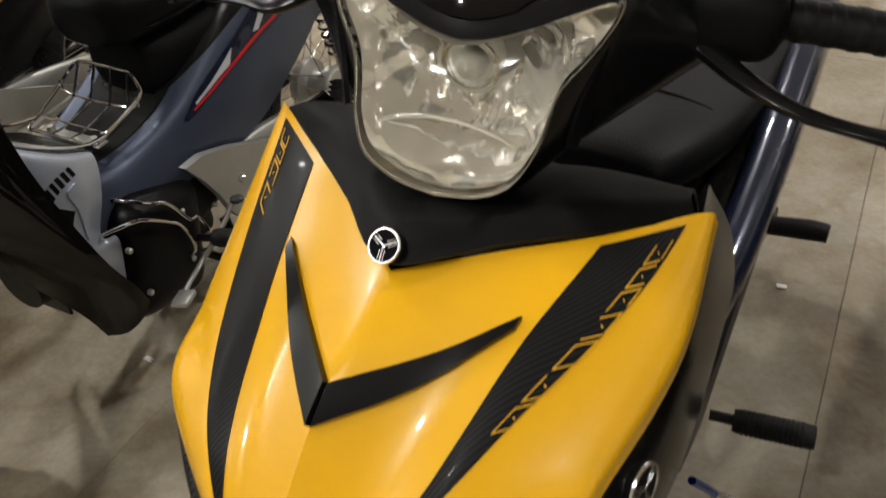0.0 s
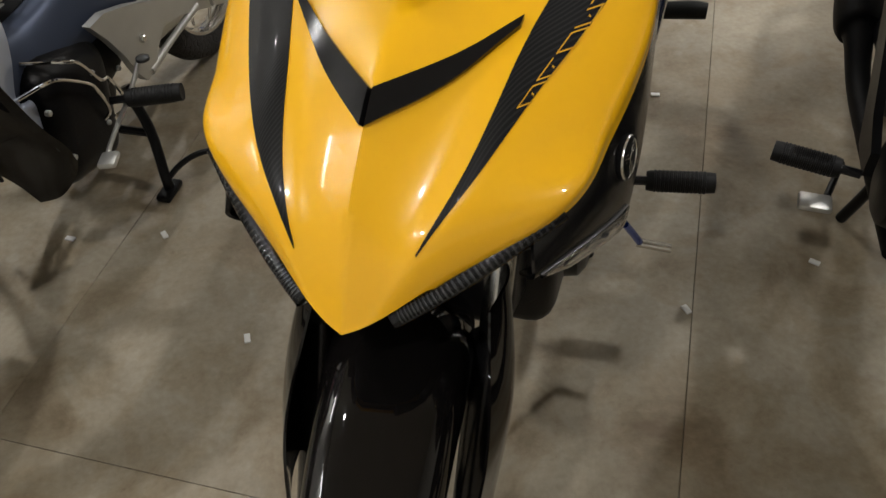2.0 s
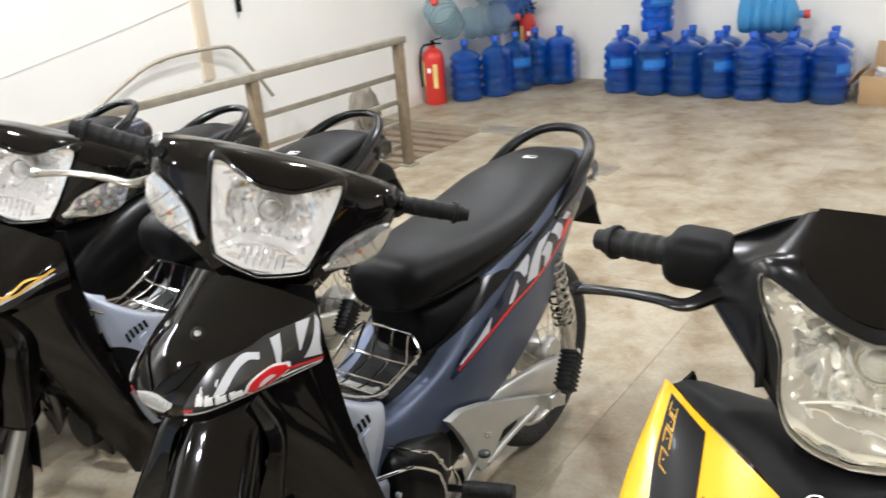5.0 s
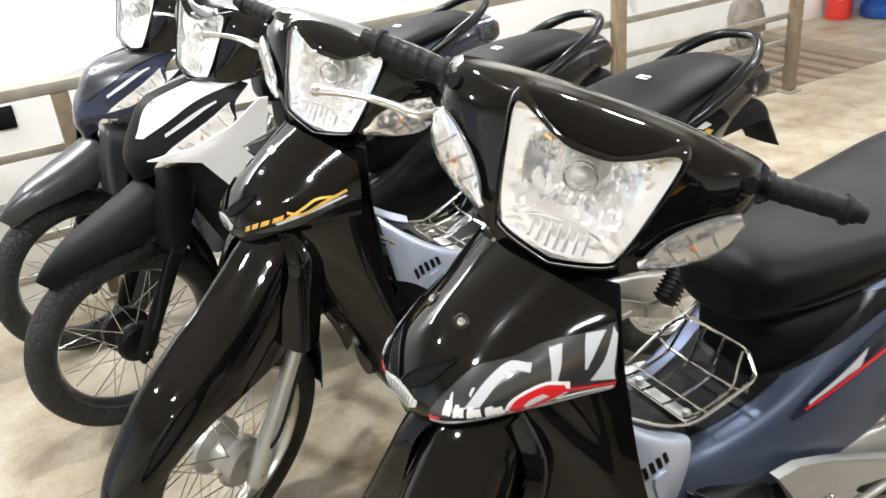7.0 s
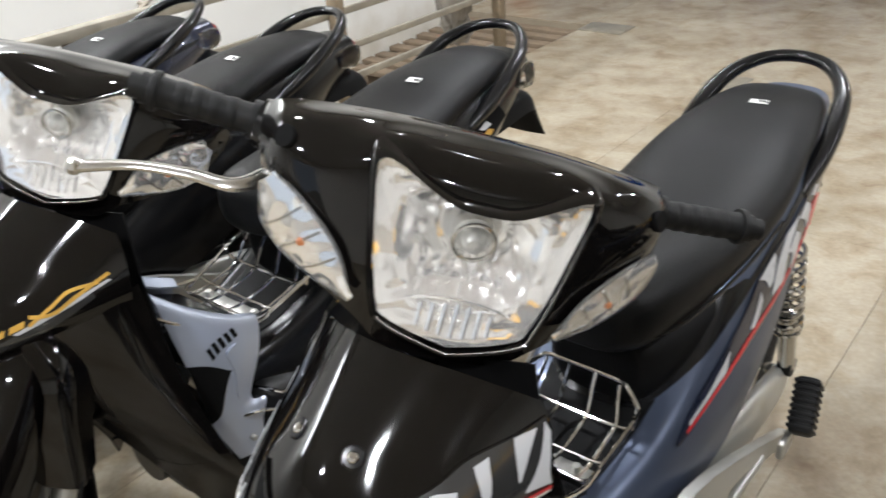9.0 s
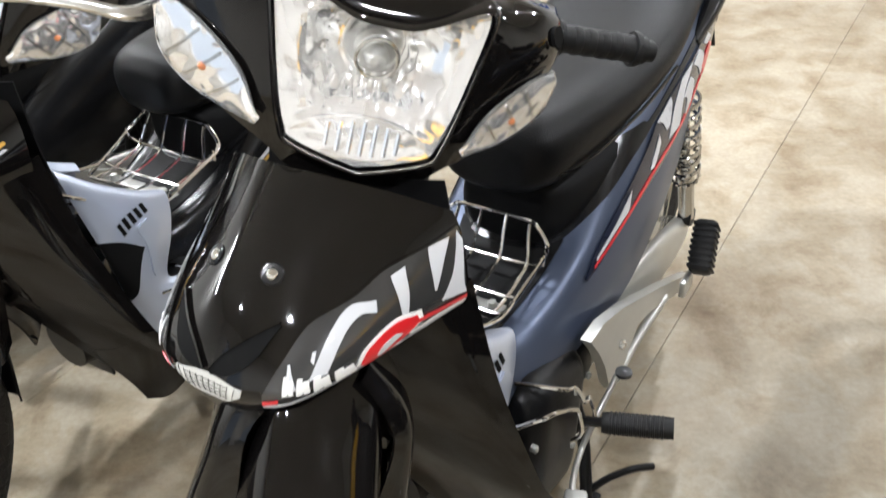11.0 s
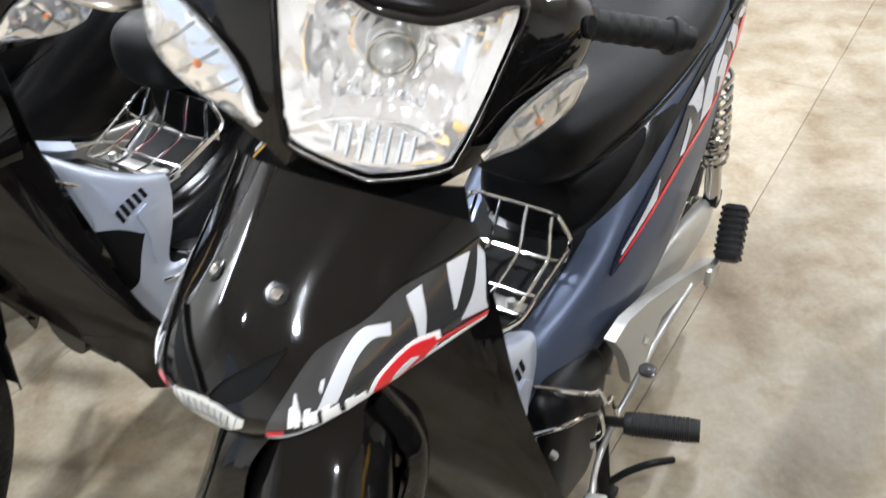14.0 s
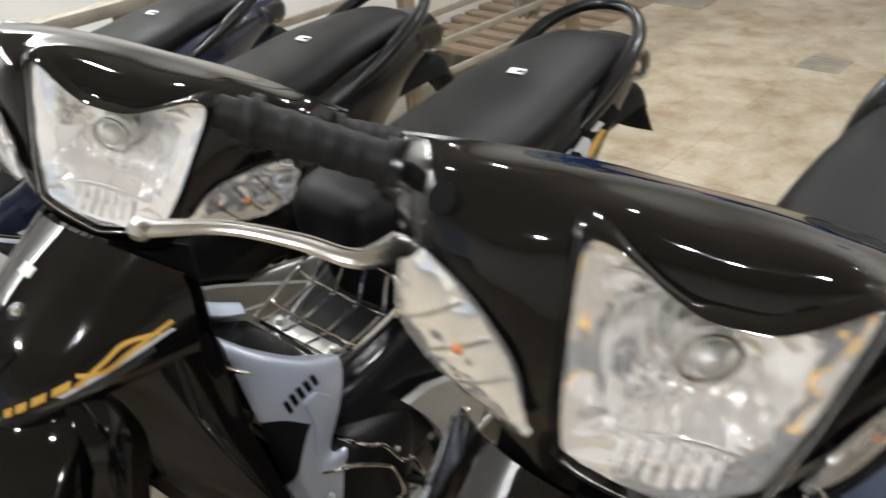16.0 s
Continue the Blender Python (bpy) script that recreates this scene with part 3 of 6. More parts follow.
def passenger_peg(bike, at, side):
    x, y, z = at
    t = Euler((radians(8 * side), radians(-48), 0)).to_matrix()
    g = block(0, 0, 0, 0.046, 0.042, 0.105, 0.009)
    tf = Matrix.Translation(at) @ t.to_4x4()
    p = part("passenger_peg", g, M["rubber"], bike, "folded ribbed passenger peg", tf=tf)
    for k in range(8):
        part("rib", block(0, 0, -0.042 + 0.012 * k, 0.05, 0.046, 0.006, 0.0015), M["rubber"], p, tf=tf)
    part("peg_bracket", block(x + 0.055, y - 0.012 * side, z - 0.055, 0.05, 0.012, 0.035, 0.003), M["alu"], p)


def rack(bike, tf=None):
    """The wire luggage basket over the step-through."""
    r = 0.0028
    half = [(.226, .04, .577), (.226, .074, .577), (.222, .084, .578), (.212, .088, .58), (.17, .092, .592), (.118, .097, .61), (.104, .097, .617), (.096, .092, .625), (.089, .074, .643), (.086, .062, .649), (.085, .03, .65)]
    fr = part("luggage_rack", tube(half + [(x, -y, z) for x, y, z in half[::-1]], r * 1.25, 8, 4, closed=True), M["chrome"], bike, "chromed wire luggage rack with an upturned rear", tf=tf)
    for y in (-0.07, -0.024, 0.024, 0.07):
        part("wire", tube([(.226, y, .577), (.19, y, .575), (.13, y, .586), (.114, y, .598), (.1, y * .92, .626), (.086 + .003 * (abs(y) > .05), y * .88, .65 - .005 * (abs(y) > .05))], r, 7, 5), M["chrome"], fr, tf=tf)
    part("wire", tube([(.185, -.09, .588), (.185, -.07, .578), (.185, .07, .578), (.185, .09, .588)], r, 7, 3), M["chrome"], fr, tf=tf)
    part("wire", tube([(.116, -.098, .618), (.116, -.08, .592), (.116, .08, .592), (.116, .098, .618)], r, 7, 3), M["chrome"], fr, tf=tf)
    part("mounting_strap", block(0.2, 0, .562, 0.026, 0.15, 0.003, 0.001), M["alu"], fr, tf=tf)
    side = [(.2, .089, .585), (.25, .096, .596), (.31, .1, .628), (.365, .1, .668), (.39, .085, .688), (.398, .04, .694)]
    part("front_hoop", tube(side + [(x, -y, z) for x, y, z in side[::-1]], r * 1.25, 8, 5), M["chrome"], fr, tf=tf)
    plate = [[(.235, y, .576 - .3 * abs(y) ** 2), (.3, y, .61), (.36, y, .652), (.395, y, .68)] for y in (-.092, -.05, 0, .05, .092)]
    part("rack_plate", panel(plate, 17, 17, .004, (0, 0, 1)), M["satin_black"], fr, "dark glossy plate under the rack", tf=tf)
    for y in (-0.055, 0.055):
        part("bolt", lathe([(0.0, 0.012), (0.006, 0.011), (0.008, 0.002), (0.008, 0)], (0.2, y, .5635), "z", 10), M["alu"], fr, tf=tf)


# ---- the step-through bikes ----
COVER = [[(.495, 0, .94), (.49, .045, .937), (.466, .1, .92), (.43, .15, .89)],
         [(.578, 0, .885), (.574, .04, .878), (.537, .095, .868), (.432, .16, .868)],
         [(.63, 0, .838), (.622, .05, .834), (.58, .105, .828), (.436, .166, .838)],
         [(.66, 0, .785), (.655, .052, .786), (.612, .105, .79), (.44, .168, .806)],
         [(.648, 0, .735), (.642, .045, .742), (.602, .09, .76), (.44, .16, .782)]]
COVER_SHORT = [[(.435, 0, .898), (.43, .05, .9), (.415, .09, .9), (.388, .128, .892)],
               [(.575, 0, .88), (.569, .04, .873), (.527, .085, .868), (.425, .142, .868)],
               [(.628, 0, .836), (.616, .045, .83), (.568, .092, .826), (.43, .15, .838)],
               [(.66, 0, .778), (.648, .047, .782), (.595, .092, .788), (.433, .155, .808)],
               [(.65, 0, .735), (.638, .042, .744), (.59, .082, .762), (.44, .15, .785)]]
COWL = [[(.29, 0, 1.088), (.29, .08, 1.088), (.3, .15, 1.088), (.322, .198, 1.092), (.305, .22, 1.075)],
        [(.345, 0, 1.108), (.352, .085, 1.109), (.365, .15, 1.104), (.36, .198, 1.088), (.325, .222, 1.062)],
        [(.415, 0, 1.1), (.411, .09, 1.104), (.41, .152, 1.075), (.381, .2, 1.053), (.335, .219, 1.035)],
        [(.452, 0, 1.0), (.45, .085, 1.002), (.428, .14, 1.0), (.386, .186, 1.0), (.345, .207, 1.0)],
        [(.462, 0, .912), (.46, .06, .918), (.452, .095, .94), (.416, .145, .955), (.382, .18, .97)]]
LEAF_UP = [(.387, .199, 1.047), (.413, .165, 1.038), (.442, .126, 1.012), (.458, .104, .971)]
LEAF_LOW = [(.382, .21, 1.03), (.388, .2, .987), (.414, .163, .966), (.457, .105, .967)]
LAMP = [(0, 1.081), (.025, 1.082), (.048, 1.089), (.07, 1.098), (.09, 1.105), (.104, 1.104), (.108, 1.09), (.1, 1.045), (.09, 1.0), (.08, .968), (.072, .957), (.036, .948), (0, .939)]
BODY = [[(.345, 0, .575), (.345, .06, .57), (.345, .098, .57), (.345, .108, .5), (.335, .108, .44)],
        [(.22, 0, .54), (.22, .07, .538), (.22, .108, .525), (.21, .13, .47), (.2, .132, .42)],
        [(.06, 0, .572), (.06, .08, .572), (.06, .128, .565), (.04, .152, .49), (.03, .15, .425)],
        [(-.14, 0, .72), (-.14, .1, .71), (-.14, .142, .655), (-.15, .162, .56), (-.15, .156, .45)],
        [(-.38, 0, .79), (-.38, .095, .785), (-.38, .138, .735), (-.39, .15, .655), (-.4, .14, .555)],
        [(-.6, 0, .825), (-.6, .08, .82), (-.6, .112, .785), (-.61, .118, .73), (-.62, .085, .665)],
        [(-.77, 0, .83), (-.77, .05, .825), (-.775, .07, .805), (-.78, .07, .77), (-.775, .05, .74)]]


def step_through(name, at, label, o):
    bike = thing(name, at, label, "motorbike", "parked motorbikes")
    S = steer_about(o.get("pivot", .37), 0.95, 28, o.get("steer", 40))
    paint, fend, bodym = M[o["paint"]], M[o["fender"]], M[o["body"]]
    # wheels
    wheel(bike, 0.775, 0.28, 0.28, 0.072, S, 36, hub=o.get("hub", "drum"), rim=o.get("rim", "steel"))
    wheel(bike, -0.55, 0.278, 0.278, 0.075, None, 36, hub=o.get("hub", "drum"), rim=o.get("rim", "steel"))
    # fork
    for y in (-0.085, 0.085):
        leg = part("fork_leg", tube([(0.78, y, 0.26), (0.77, y, 0.29), (0.632, y, 0.55)], [0.022, 0.021, 0.02], 14, 3), M["dark_black" if o.get("hub") else "alu"], bike, "black lower fork leg" if o.get("hub") else "silver lower fork leg", tf=S)
        part("fork_boot", tube([(0.64, y, 0.535), (0.627, y, 0.56), (0.611, y, 0.59)], [0.024, 0.026, 0.024], 14, 3), M["rubber"], leg, tf=S)
        part("fork_tube", tube([(0.627, y, 0.56), (0.5, y, 0.8)], 0.017, 12, 1), M["satin_black"], leg, tf=S)
    part("steering_stem", tube([(0.52, 0, 0.69), (0.36, 0, 0.99)], 0.025, 12, 1), M["satin_black"], bike, tf=S)
    # front fender
    rows = []
    if o.get("hub"):          # a flat blade that reaches out over the tyre
        line = ((.965, .55, .018), (.93, .582, .04), (.87, .62, .06), (.795, .65, .072), (.72, .678, .078), (.65, .71, .076))
    else:                     # a long shell that follows the wheel and runs up behind the nose
        line = ((1.09, .37, .026), (1.055, .465, .05), (.955, .57, .066), (.85, .63, .076), (.765, .675, .078), (.7, .72, .077), (.645, .765, .073), (.59, .795, .068))
    for k, (x, z, w) in enumerate(line):
        a, b = line[max(k - 1, 0)], line[min(k + 1, len(line) - 1)]
        d = Vector((a[1] - b[1], 0, b[0] - a[0])).normalized()
        deep = .03 + (.06 if o.get("hub") else .13) * min(1, k / 4)
        rows.append([(x + d.x * c, y, z + d.z * c) for y, c in ((0, 0), (w * .45, .004), (w * .78, .019), (w, .03 + deep * .35), (w * .98, deep))])
    fd = part("front_fender", panel(rows, 40, 33, 0.003, (0, 0, 1), True), fend, bike, o["fender_label"], tf=S)
    for sd in (-1, 1):
        rowsf = [[(.625, .03 * sd, .79), (.595, .04 * sd, .795), (.54, .045 * sd, .79)], [(.65, .074 * sd, .735), (.625, .094 * sd, .74), (.57, .096 * sd, .73)], [(.672, .075 * sd, .655), (.648, .112 * sd, .655), (.59, .108 * sd, .645)], [(.682, .077 * sd, .57), (.664, .125 * sd, .565), (.61, .118 * sd, .56)]]
        part("fork_guard", panel(rowsf, 15, 10, 0.003, (0.3, sd, 0)), fend, fd, tf=S)
    flap = [[(.575, 0, .6), (.58, .05, .6), (.6, .07, .59)], [(.52, 0, .46), (.525, .05, .46), (.545, .066, .455)], [(.5, 0, .3), (.505, .045, .3), (.52, .06, .3)]]
    part("mud_flap", panel(flap, 14, 15, .003, (-1, 0, 0), True), M["dark_black"], fd, "black plastic mud flap", tf=S)
    part("brake_cable", tube([(.55, .06, .66), (.62, .11, .62), (.69, .125, .52), (.74, .115, .38), (.76, .07, .29)], 0.004, 7, 8), M["rubber"], bike, tf=S)
    # front cover and leg shields
    net = COVER
    if o["film"] in ("white", "grey"):
        net = [[(.56 + (x - .56) * 1.15, y * 1.22, .815 + (z - .815) * 1.45) for x, y, z in row] for row in COVER_SHORT]
    cov = Surf(net, True)
    fc = part("front_cover", panel(net, 34, 49, 0.004, (1, 0, 0), True), paint, bike, o["cover_label"])
    for sd in (-1, 1):
        sh = [[(.6, .06 * sd, .755), (.55, .105 * sd, .778), (.47, .15 * sd, .797), (.425, .164 * sd, .806)],
              [(.545, .085 * sd, .63), (.51, .125 * sd, .64), (.45, .17 * sd, .645), (.412, .186 * sd, .645)],
              [(.47, .112 * sd, .47), (.445, .152 * sd, .47), (.405, .2 * sd, .468), (.38, .218 * sd, .47)],
              [(.42, .145 * sd, .36), (.395, .178 * sd, .358), (.365, .212 * sd, .37), (.35, .226 * sd, .395)],
              [(.40, .162 * sd, .293), (.375, .188 * sd, .29), (.345, .208 * sd, .312), (.33, .216 * sd, .34)]]
        part("leg_shield", panel(sh, 26, 16, 0.004, (1, sd, 0)), paint, bike, "glossy leg shield")
        inn = [[(.43, .02 * sd, .90), (.41, .08 * sd, .90), (.395, .12 * sd, .90)], [(.41, .03 * sd, .72), (.4, .1 * sd, .74), (.405, .145 * sd, .76)], [(.4, .05 * sd, .55), (.39, .12 * sd, .55), (.39, .165 * sd, .57)], [(.39, .06 * sd, .4), (.36, .14 * sd, .38), (.335, .19 * sd, .36)]]
        part("inner_shield", panel(inn, 14, 10, 0.003, (-1, 0, 0)), M["dark_black"], bike)
    for y in (-0.037, 0.037):
        uv = (0.27, 0.5 + y * 4.2)
        p = Matrix.Translation(cov.at([uv], 0.001)[0]) @ upright(cov, uv)
        bolt = part("bolt", lathe([(0.0, 0.0045), (0.003, 0.0042), (0.0055, 0.0025), (0.0065, 0.0005), (0.0065, -0.002)], (0, 0, 0), "z", 20), M["chrome"], fc, "domed chrome bolt", tf=p)
        part("washer", lathe([(0.0064, 0.0008), (0.0105, 0.0012), (0.012, 0.0), (0.012, -0.002)], (0, 0, 0), "z", 24), M["satin_black"], bolt, tf=p)
    if o["film"] in ("swoosh", "gold"):
        nose = part("nose_lens", strip(cov, [(.73, .36), (.7, .45), (.7, .55), (.73, .64)], [(.77, .365), (.83, .44), (.83, .56), (.77, .635)], 24, 8, .0015, .0015), M["nose_lens"], fc, "white gridded nose panel")
        for k in range(10):
            a = .375 + .027 * k
            part("grid_line", strip(cov, [(.722, a), (.805, a + .004 * (4.5 - k))], [(.722, a + .002), (.805, a + .002 + .004 * (4.5 - k))], 5, 3, .0021, .0008), M["dark_film"], nose)
        for u in (.73, .75, .77, .79):
            part("grid_line", strip(cov, [(u, .41), (u, .5), (u, .59)], [(u + .002, .41), (u + .002, .5), (u + .002, .59)], 9, 3, .0021, .0008), M["dark_film"], nose)
        for sgn in (-1, 1):
            part("vent", strip(cov, [(.685, .5 + sgn * .012), (.6, .5 + sgn * .06), (.5, .5 + sgn * .15), (.445, .5 + sgn * .21)], [(.695, .5 + sgn * .022), (.675, .5 + sgn * .09), (.6, .5 + sgn * .16), (.45, .5 + sgn * .215)], 16, 9, .0026, .002), M["ink"], fc, "dark air vent")
            part("vent_lip", strip(cov, [(.675, .5 + sgn * .008), (.59, .5 + sgn * .055), (.49, .5 + sgn * .145), (.435, .5 + sgn * .21)], [(.685, .5 + sgn * .012), (.6, .5 + sgn * .06), (.5, .5 + sgn * .15), (.445, .5 + sgn * .21)], 16, 3, .004, .004), paint, fc)
    # films on the cover
    for sgn in (-1, 1):
        def q(pairs):
            return [(u, 0.5 + sgn * v) for u, v in pairs]
        if o["film"] == "swoosh":
            band = [(.83, .202), (.85, .27), (.865, .33), (.88, .37), (.9, .41), (.92, .45), (.93, .497)]
            part("film", strip(cov, q([(.745, .202), (.595, .235), (.43, .28), (.36, .355), (.29, .393), (.25, .455), (.16, .497)]), q(band), 26, 8, .001, .001), M["dark_film"], fc, "charcoal film below a crease")
            part("crease", strip(cov, q([(.745, .198), (.595, .231), (.43, .276), (.353, .353), (.283, .39), (.243, .453), (.153, .497)]), q([(.745, .203), (.6, .236), (.437, .28), (.363, .356), (.293, .394), (.253, .456), (.163, .497)]), 26, 3, .0018, .002), M["gloss_black"], fc)
            part("film", strip(cov, q([(u - .012, v) for u, v in band]), q([(u + .012, v) for u, v in band]), 22, 3, .002, .001), M["grey_film"], fc)
            for a, b in (([(.7, .31), (.5, .322), (.4, .348), (.43, .385)], [(.7, .338), (.53, .348), (.47, .366), (.5, .388)]),
                         ([(.34, .402), (.5, .415), (.66, .425)], [(.32, .42), (.5, .427), (.68, .43)]),
                         ([(.265, .45), (.42, .454), (.585, .459)], [(.245, .48), (.42, .469), (.585, .461)]),
                         ([(.21, .492), (.4, .486), (.55, .48), (.7, .468)], [(.3, .498), (.5, .495), (.65, .494), (.76, .497)]),
                         ([(.6, .255), (.67, .262), (.73, .268)], [(.6, .26), (.67, .277), (.73, .29)]),
                         ([(.56, .3), (.6, .302)], [(.56, .307), (.62, .31)])):
                part("film", strip(cov, q(a), q(b), 14, 4, .0022, .001), M["grey_film"], fc, "pale grey graphic shape")
            part("film", strip(cov, q([(.785, .204), (.775, .25)]), q([(.815, .204), (.80, .25)]), 6, 3, .0028, .001), M["red"], fc)
            for k in range(4):          # bold slanted letter shapes
                a, u = .254 + .031 * k, .65 + .018 * k
                for (ua, va), (ub, vb) in (((0, 0), (.1, .006)), ((.1, .006), (.02, .013)), ((.02, .013), (.105, .02))):
                    part("film", strip(cov, q([(u + ua, a + va), (u + ub, a + vb)]), q([(u + ua, a + va + .011), (u + ub, a + vb + .011)]), 4, 3, .0034 + .0002 * k, .001), M["label"], fc)
            part("film", strip(cov, q([(.79, .376), (.675, .383), (.605, .414), (.655, .444)]), q([(.865, .389), (.85, .414), (.805, .434), (.75, .448)]), 14, 6, .0026, .001), M["label"], fc, "white outline of a logo shape")
            part("film", strip(cov, q([(.79, .381), (.69, .388), (.63, .414), (.67, .439)]), q([(.85, .391), (.83, .412), (.785, .431), (.735, .443)]), 14, 6, .0038, .001), M["red"], fc, "red logo shape")
            part("film", strip(cov, q([(.78, .398), (.73, .403), (.7, .416)]), q([(.8, .402), (.77, .411), (.735, .424)]), 8, 3, .005, .001), M["grey_film"], fc)
            part("film", strip(cov, q([(.70, .432), (.76, .47), (.80, .498)]), q([(.735, .434), (.795, .47), (.85, .498)]), 10, 3, .003, .001), M["red"], fc)
            part("film", strip(cov, q([(.80, .434), (.83, .47), (.87, .498)]), q([(.83, .434), (.85, .47), (.885, .498)]), 10, 3, .003, .001), M["label"], fc)
        elif o["film"] == "gold":
            part("film", strip(cov, q([(.86, .19), (.8, .27), (.72, .36), (.6, .45)]), q([(.93, .2), (.93, .28), (.86, .38), (.66, .455)]), 14, 5, .001, .001), M["dark_film"], fc)
            for k in range(4):
                a = 0.25 + 0.03 * k
                part("film", strip(cov, q([(.71 - .026 * k, a), (.69 - .026 * k, a + .022)]), q([(.77 - .026 * k, a + .004), (.75 - .026 * k, a + .026)]), 4, 3, .0022, .001), M["gold"], fc, "gold lettering shape")
            for a in ([(.66, .37), (.56, .395), (.48, .415), (.5, .455)], [(.58, .365), (.63, .4), (.56, .425), (.44, .47)]):
                part("film", strip(cov, q(a), q([(u + .036, v + .004) for u, v in a]), 14, 3, .0024, .001), M["gold"], fc, "gold logo shape")
            part("film", strip(cov, q([(.7, .35), (.62, .41), (.52, .47)]), q([(.73, .36), (.66, .415), (.54, .475)]), 8, 3, .0018, .001), M["grey_film"], fc)
            for k in range(5 if sgn > 0 else 0):
                part("film", strip(cov, q([(.13, .02 + .019 * k), (.13, .033 + .019 * k)]), q([(.165, .02 + .019 * k), (.165, .033 + .019 * k)]), 4, 3, .0022, .001), M["label"], fc, "white lettering bar")
        else:
            mt = M["white"] if o["film"] == "white" else M["steel_grey"]
            part("cover_wing", strip(cov, q([(.56, .16), (.3, .14), (.175, .138), (.05, .09)]), q([(.55, .223), (.355, .34), (.14, .39), (.02, .43)]), 20, 8, .003, .003), mt, fc)
            leaf_lamp(bike, cov, q([(.905, .3), (.65, .363), (.395, .445), (.25, .485)]), q([(.965, .322), (.825, .418), (.65, .483), (.45, .497)]), q([(.62, .425)])[0], None)
            part("film", strip(cov, q([(.5, .325), (.36, .385), (.22, .44)]), q([(.53, .332), (.4, .393), (.24, .446)]), 10, 3, .0015, .001), M["grey_film"], fc)
            wing = [(.63, .776), (.51, .757), (.46, .692), (.42, .647), (.372, .668), (.364, .72), (.412, .784), (.352, .812), (.332, .897), (.352, .899), (.425, .84), (.52, .797)]
            part("shield_wing", prism(wing, .01, lambda a, b, c: (a, (.2 - .35 * max(0, a - .36) + c) * sgn, b)), mt if o["film"] == "white" else paint, bike, "pointed side wing of the front cover")
    # handlebar cowl with lamps
    ring = closed_line(LAMP)
    small = np.array([(0, 1.02)]) + (ring - (0, 1.02)) * 1.03
    cw = Surf(COWL, True)
    cowl = part("handlebar_cowl", panel(COWL, 80, 131, 0.004, (1, 0, 0.3), True, 0, lambda p: p[0] > 0.36 and inside(p[1], p[2], small)), M[o.get("cowl", "gloss_black")], bike, "glossy handlebar cowl", tf=S)
    back = [[(.277, 0, 1.081), (.277, .08, 1.077), (.26, .15, 1.064), (.235, .22, 1.04)], [(.235, 0, 1.02), (.24, .08, 1.02), (.23, .15, 1.01), (.23, .2, .99)], [(.28, 0, .95), (.28, .08, .95), (.29, .13, .95), (.32, .165, .95)]]
    part("cowl_back", panel(back, 12, 25, 0.004, (-1, 0, 0), True), M["satin_black"], cowl, tf=S)
    headlamp(bike, LAMP, lambda y, z: 0.483 - max(0, z - 0.95) * 0.30 - y * y * 1.6 - max(0, .95 - z) * 0.05, 0.05, 0.010, (0, 1.043), S)
    for sd in (-1, 1):
        if o["film"] in ("swoosh", "gold"):
            lf = Surf([[(ax + .002, ay * sd, az), ((ax + bx) / 2 + .006, (ay + by) / 2 * sd, (az + bz) / 2), (bx + .002, by * sd, bz)] for (ax, ay, az), (bx, by, bz) in zip(LEAF_UP, LEAF_LOW)])
            us = (0, .33, .67, 1)
            leaf_lamp(bike, lf, [(u, .01) for u in us], [(u, .99) for u in us], (.55, .5), S, out=(1, .5 * sd, 0))
        p = cw.at([(.36, .5 + .358 * sd)], .0028, (1, 0, .5))[0]
        # Flat black disc: the hole's inner shade is put in as colour.
        part("mirror_hole", lathe([(0.0, 0.0012), (0.0115, 0.001), (0.0115, -0.004)], p, "z", 24), M["ink"], cowl, "black disc standing for the shade in an open mirror hole", tf=S @ Matrix.Translation(p) @ upright(cw, (.36, .5 + .358 * sd), (1, 0, .5)) @ Matrix.Translation(-Vector(p)))
        part("switch_block", tube([(.305, .195 * sd, 1.043), (.298, .225 * sd, 1.045)], [.03, .026], 14, 2), M["satin_black"], bike, tf=S)
        lev = [(.335, .2 * sd, 1.01), (.365, .235 * sd, 1.005), (.355, .28 * sd, 1.0), (.35, .335 * sd, .993), (.362, .39 * sd, .985)] if sd < 0 else None
        grip(bike, (.298, .222 * sd, 1.045), (.292, .347 * sd, 1.05), S, lev)
    # centre tunnel, side covers and seat
    bd = Surf(BODY, True)
    T = Matrix.Translation(o.get("tunnel", (0, 0, 0)))
    T2 = T @ Matrix.Translation((.01, 0, .025)) if "tunnel" in o else T
    bodyp = part("body_cover", panel(BODY, 60, 61, 0.004, (0, 0, 1), True), bodym, bike, o["body_label"])
    part("tunnel_top", strip(bd, [(0, .37), (.2, .37), (.36, .36)], [(0, .63), (.2, .63), (.36, .64)], 16, 12, .0022, .003, (0, 0, 1)), M["dark_black"], bodyp, "matt black tunnel top")
    for sd in (-1, 1):
        def q(pairs):
            return [(u, 0.5 + sd * v) for u, v in pairs]
        tp = [[(.42, .05, .70), (.38, .07, .662), (.32, .085, .615), (.272, .09, .59)],
              [(.43, .1, .715), (.385, .12, .674), (.32, .126, .626), (.262, .12, .594)],
              [(.425, .118, .64), (.38, .137, .62), (.32, .14, .585), (.266, .128, .56)],
              [(.415, .128, .56), (.375, .142, .55), (.33, .144, .53), (.282, .13, .515)],
              [(.405, .132, .47), (.375, .144, .465), (.345, .144, .455), (.312, .131, .446)],
              [(.395, .136, .42), (.35, .144, .415), (.3, .142, .415), (.243, .132, .421)],
              [(.37, .14, .35), (.34, .144, .345), (.31, .142, .342), (.285, .132, .342)]]
        tp = [[(x, y * sd, z) for x, y, z in r] for r in tp]
